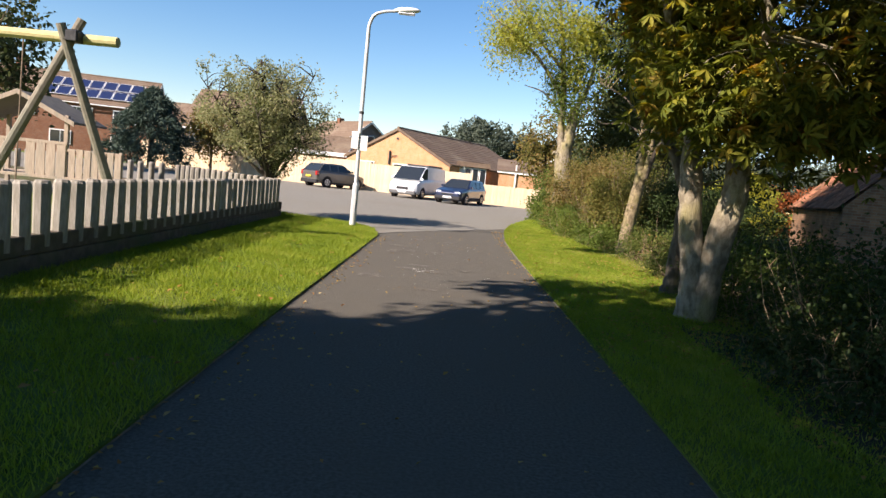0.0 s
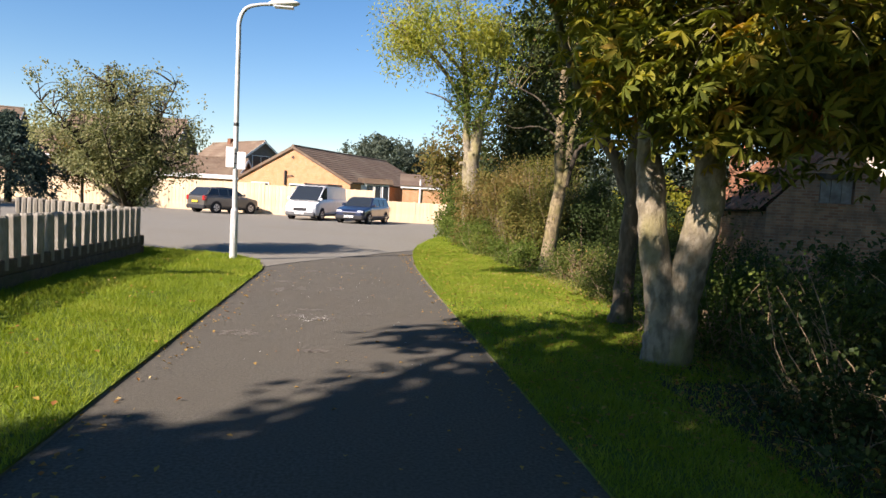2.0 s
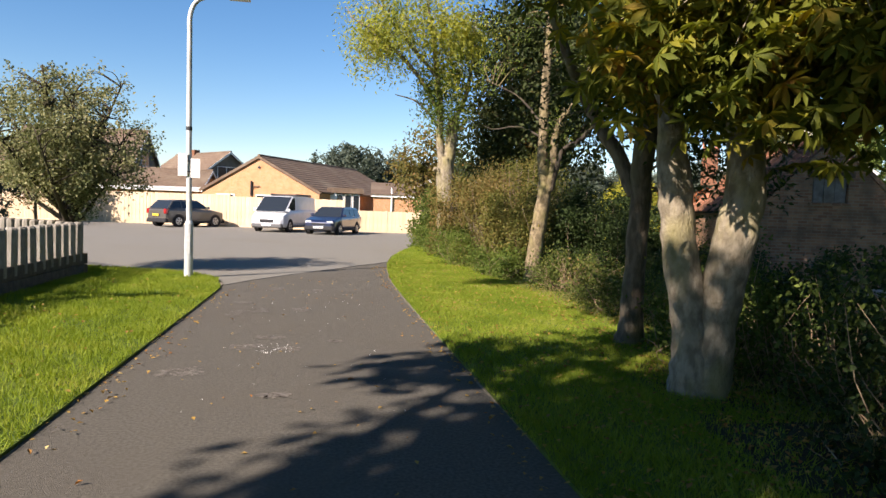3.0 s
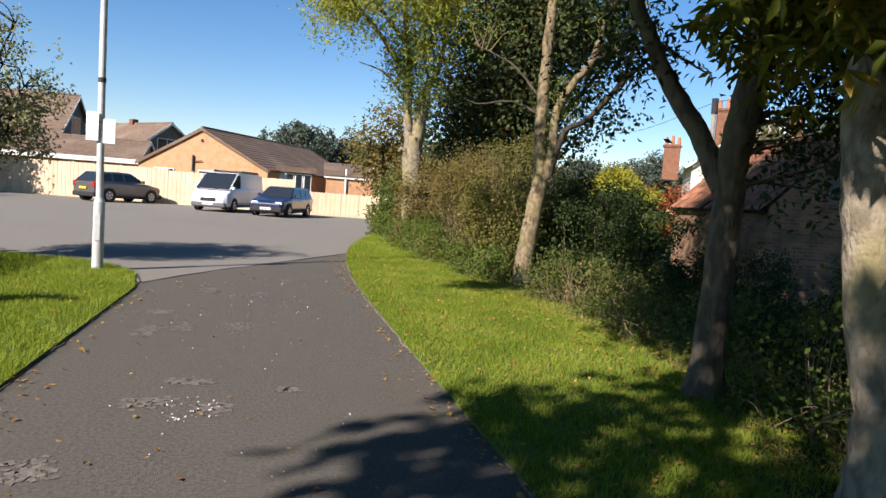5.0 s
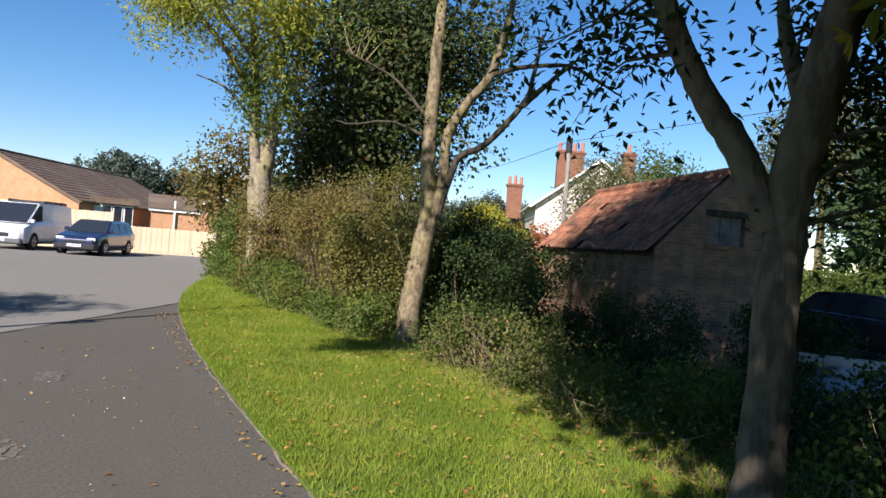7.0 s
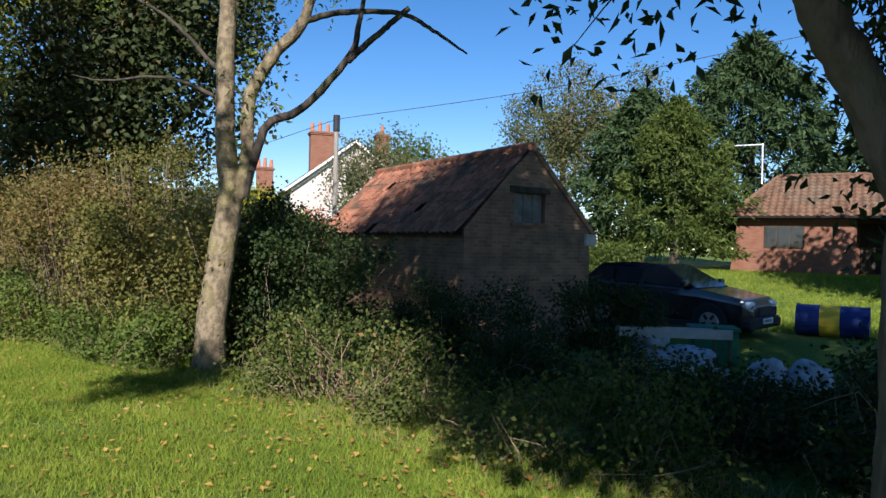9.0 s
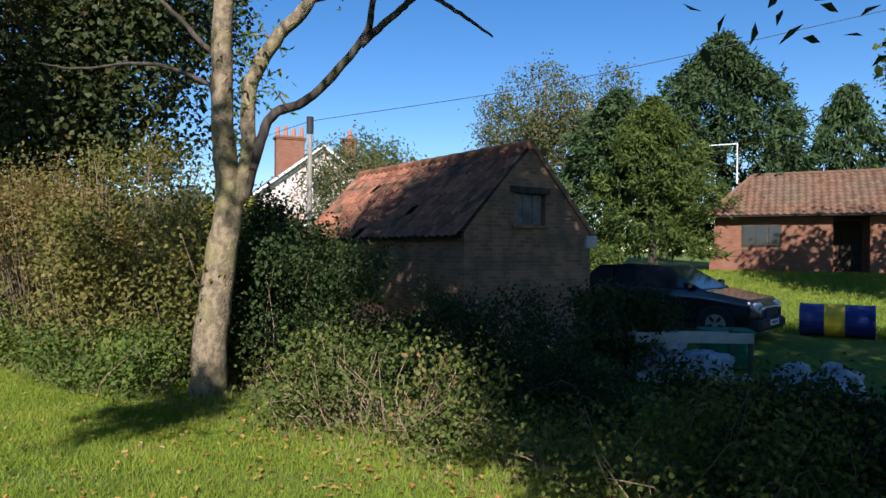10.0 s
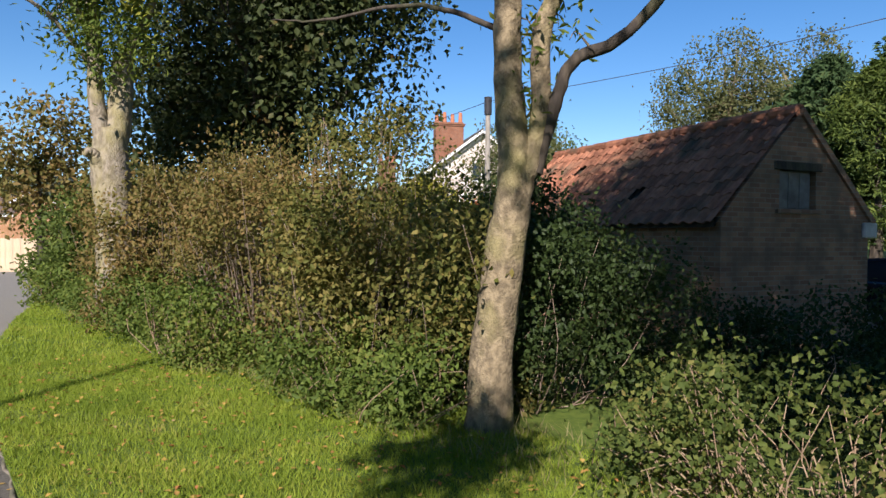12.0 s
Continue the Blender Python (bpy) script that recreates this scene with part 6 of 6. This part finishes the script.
part("side_wall", box((0, 0.3, BG), (0.3, BL, BE - 0.03)), BARN_BRICK, bn)
part("side_wall", box((BW - 0.3, 0.3, BG), (BW, BL, BE - 0.03)), BARN_BRICK, bn)
part("end_wall", prism([(0.3, BG), (BW - 0.3, BG), (BW - 0.3, BE), (BW / 2, BR - 0.2), (0.3, BE)], BL - 0.3, BL), BARN_BRICK, bn)
op = part("shutter", box((1.22, 0.1, 1.94), (2.0, 0.16, 2.55)), GREYBOARD, bn, "grey boarded opening")
for k in range(3):
    part("shutter_board", box((1.24 + 0.25 * k, 0.075, 1.96), (1.24 + 0.25 * k + 0.235, 0.1, 2.53), 0.004), GREYBOARD, op)
part("lintel", box((1.08, -0.03, 2.55), (2.14, 0.12, 2.68), 0.008), BARK_DARK, bn, "dark timber lintel")
part("sill", box((1.12, -0.05, 1.87), (2.1, 0.1, 1.94), 0.008), BARN_BRICK, bn)
part("coping", prism([(BW / 2, BR + 0.06), (BW + 0.12, BE + 0.02), (BW + 0.12, BE - 0.12), (BW / 2, BR - 0.08)], -0.05, 0.34), BARN_BRICK, bn, "worn brick gable coping")
part("kneeler", box((BW - 0.16, -0.06, BE - 0.28), (BW + 0.16, 0.34, BE - 0.02), 0.02), PLANKPALE, bn, "pale stone kneeler")
part("plate_beam", box((-0.06, 0.1, BE - 0.12), (0.02, BL, BE - 0.03), 0.008), BARK_DARK, bn)
part("roof_deck", prism([(-0.14, BE - 0.14), (BW / 2, BR - 0.06), (BW + 0.1, BE - 0.1), (BW / 2, BR - 0.14)], 0.02, BL + 0.05), BARK_DARK, bn)
for k in range(13):
    c = part("ridge_tile", cyl((BW / 2, 0.02 + k * 0.53, BR), (BW / 2, 0.02 + k * 0.53 + 0.515, BR + 0.01), 0.11, 0.115, 10), PANTILE, bn)

# crate of sheeting, barrel and clutter by the barn
cz = float(ground_z(11.4, 14.4))
cr = thing("crate", pose(10.98, 15.2, cz, 0, 0, -56), "open slatted crate of pale weathered planks", "crate")
part("top_plank", box((0, -0.02, 0.66), (1.82, 0.02, 0.82), 0.005), PLANKPALE, cr)
part("bottom_plank", box((0.02, -0.03, 0.04), (1.8, 0.02, 0.19), 0.005), PLANKPALE, cr)
part("back_plank", box((0, 0.9, 0.6), (1.8, 0.93, 0.74), 0.005), PLANKPALE, cr)
for x in (0.0, 1.76):
    for y in (0.02, 0.86):
        part("post", box((x, y, -0.03), (x + 0.06, y + 0.05, 0.78), 0.005), KICK, cr)
part("floor_board", box((0.0, 0.02, 0.02), (1.8, 0.9, 0.06)), KICK, cr)


def sacking(name, label, m, size, seed):
    """A crumpled heap of plastic sheeting."""
    bm = bmesh.new()
    bmesh.ops.create_icosphere(bm, subdivisions=4, radius=1)
    for v in bm.verts:
        p = v.co * 1.6 + Vector((seed, seed * 2, 0))
        k = 1 + 0.28 * noise.noise(p) + 0.2 * abs(noise.noise(p * 2.3)) - 0.12 * abs(noise.noise(p * 5))
        v.co = Vector((v.co.x * size[0] * k, v.co.y * size[1] * k, max(v.co.z, -0.35) * size[2] * k + 0.33 * size[2]))
    ob = part(name, bm, SHEET, None, smooth=True)
    ob.matrix_world = m
    return tagged(ob, label, "sheeting")


in_crate = Matrix(cr.matrix_world)
sacking("plastic_sheeting", "crumpled white plastic sheeting in the crate", in_crate @ pose(0.55, 0.42, 0.08), (0.46, 0.3, 0.28), 1.3)
sacking("plastic_sheeting", "crumpled white plastic sheeting in the crate", in_crate @ pose(1.2, 0.45, 0.08), (0.46, 0.34, 0.32), 4.1)
sacking("plastic_sheeting", "crumpled white plastic sheeting in the crate", in_crate @ pose(0.6, 0.5, 0.46), (0.3, 0.22, 0.2), 7.7)
sacking("rubble_sack", "white woven rubble sack beside the crate", pose(11.8, 13.1, float(ground_z(11.8, 13.1)), 0, 0, 20), (0.34, 0.3, 0.34), 2.2)
sacking("rubble_sack", "white woven rubble sack beside the crate", pose(12.0, 12.55, float(ground_z(12.0, 12.55)), 0, 0, 70), (0.36, 0.3, 0.33), 9.4)
ba = thing("barrel", pose(17.1, 13.18, float(ground_z(17.1, 13.18)) + 0.35, 0, 0, -84), "blue plastic barrel with a yellow band lying down", "barrel")
for k, (x0, x1, mt) in enumerate(((-0.68, -0.24, BLUEPLASTIC), (-0.24, 0.14, YELLOWPLASTIC), (0.14, 0.68, BLUEPLASTIC))):
    part("yellow_band" if k == 1 else "shell", cyl((x0, 0, 0), (x1 - 0.002, 0, 0), 0.34 if k != 1 else 0.344, None, 24), mt, ba)
for x0 in (-0.68, 0.65):
    part("rim", cyl((x0 - 0.02, 0, 0), (x0 + 0.03, 0, 0), 0.35, None, 24), BLUEPLASTIC, ba)
gx0 = thing("storage_box", pose(13.3, 14.45, float(ground_z(13.3, 14.45)), 0, 0, -62), "green plastic storage box with a lid", "box")
part("tub", box((-0.4, -0.3, 0), (0.4, 0.3, 0.62), 0.03), GREENPLASTIC, gx0)
part("lid", box((-0.43, -0.33, 0.62), (0.43, 0.33, 0.69), 0.015), GREENPLASTIC, gx0)

# ---- roof tiles, last ----


def pantile_mesh(name, w, l, mat):
    """An S-shaped clay tile with thickness, lying along +x up the slope."""
    bm = bmesh.new()
    top, low = [], []
    for u in np.linspace(0, 1, 7):
        z = 0.028 * math.sin(2 * math.pi * u)
        top.append([bm.verts.new((x, (u - 0.5) * w, z + 0.014 + lift)) for x, lift in ((0, 0.02), (l, 0.0))])
        low.append([bm.verts.new((x, (u - 0.5) * w, z - 0.002 + lift)) for x, lift in ((0, 0.02), (l, 0.0))])
    for k in range(6):
        bm.faces.new((top[k][0], top[k][1], top[k + 1][1], top[k + 1][0]))
        bm.faces.new((top[k][0], top[k + 1][0], low[k + 1][0], low[k][0]))
    bmesh.ops.recalc_face_normals(bm, faces=bm.faces)
    me = bpy.data.meshes.new(name)
    bm.to_mesh(me)
    bm.free()
    me.materials.append(mat)
    return me


tile = pantile_mesh("tile", 0.25, 0.36, PANTILE)
slope = math.degrees(math.atan2(BR - BE + 0.1, BW / 2 + 0.16))
for r in range(8):
    for c in range(28):
        if (r, c) in ((2, 9), (5, 20), (0, 15)):
            continue
        d = r * 0.315 + random.uniform(-0.012, 0.012)
        o = part("tile", tile, PANTILE, bn)
        o.matrix_local = pose(-0.17 + d * math.cos(radians(slope)), 0.14 + c * 0.245, BE - 0.12 + d * math.sin(radians(slope)) + 0.03, random.uniform(-2, 2), -slope + random.uniform(-1.5, 1.5), random.uniform(-2, 2))
gt = pantile_mesh("tile", 0.295, 0.35, GTILE)
gs = math.degrees(math.atan2(2.01, 3.4))
for r in range(12):
    for c in range(27):
        x, d = 0.05 + c * 0.29, r * 0.325
        if x < -0.05 + 0.5 * d * math.cos(radians(gs)):
            continue
        o = part("tile", gt, GTILE, gb)
        o.matrix_local = pose(x, -0.14 + d * math.cos(radians(gs)), 2.25 + d * math.sin(radians(gs)), gs, 0, 0) @ pose(0, 0, 0, 0, 0, 90)
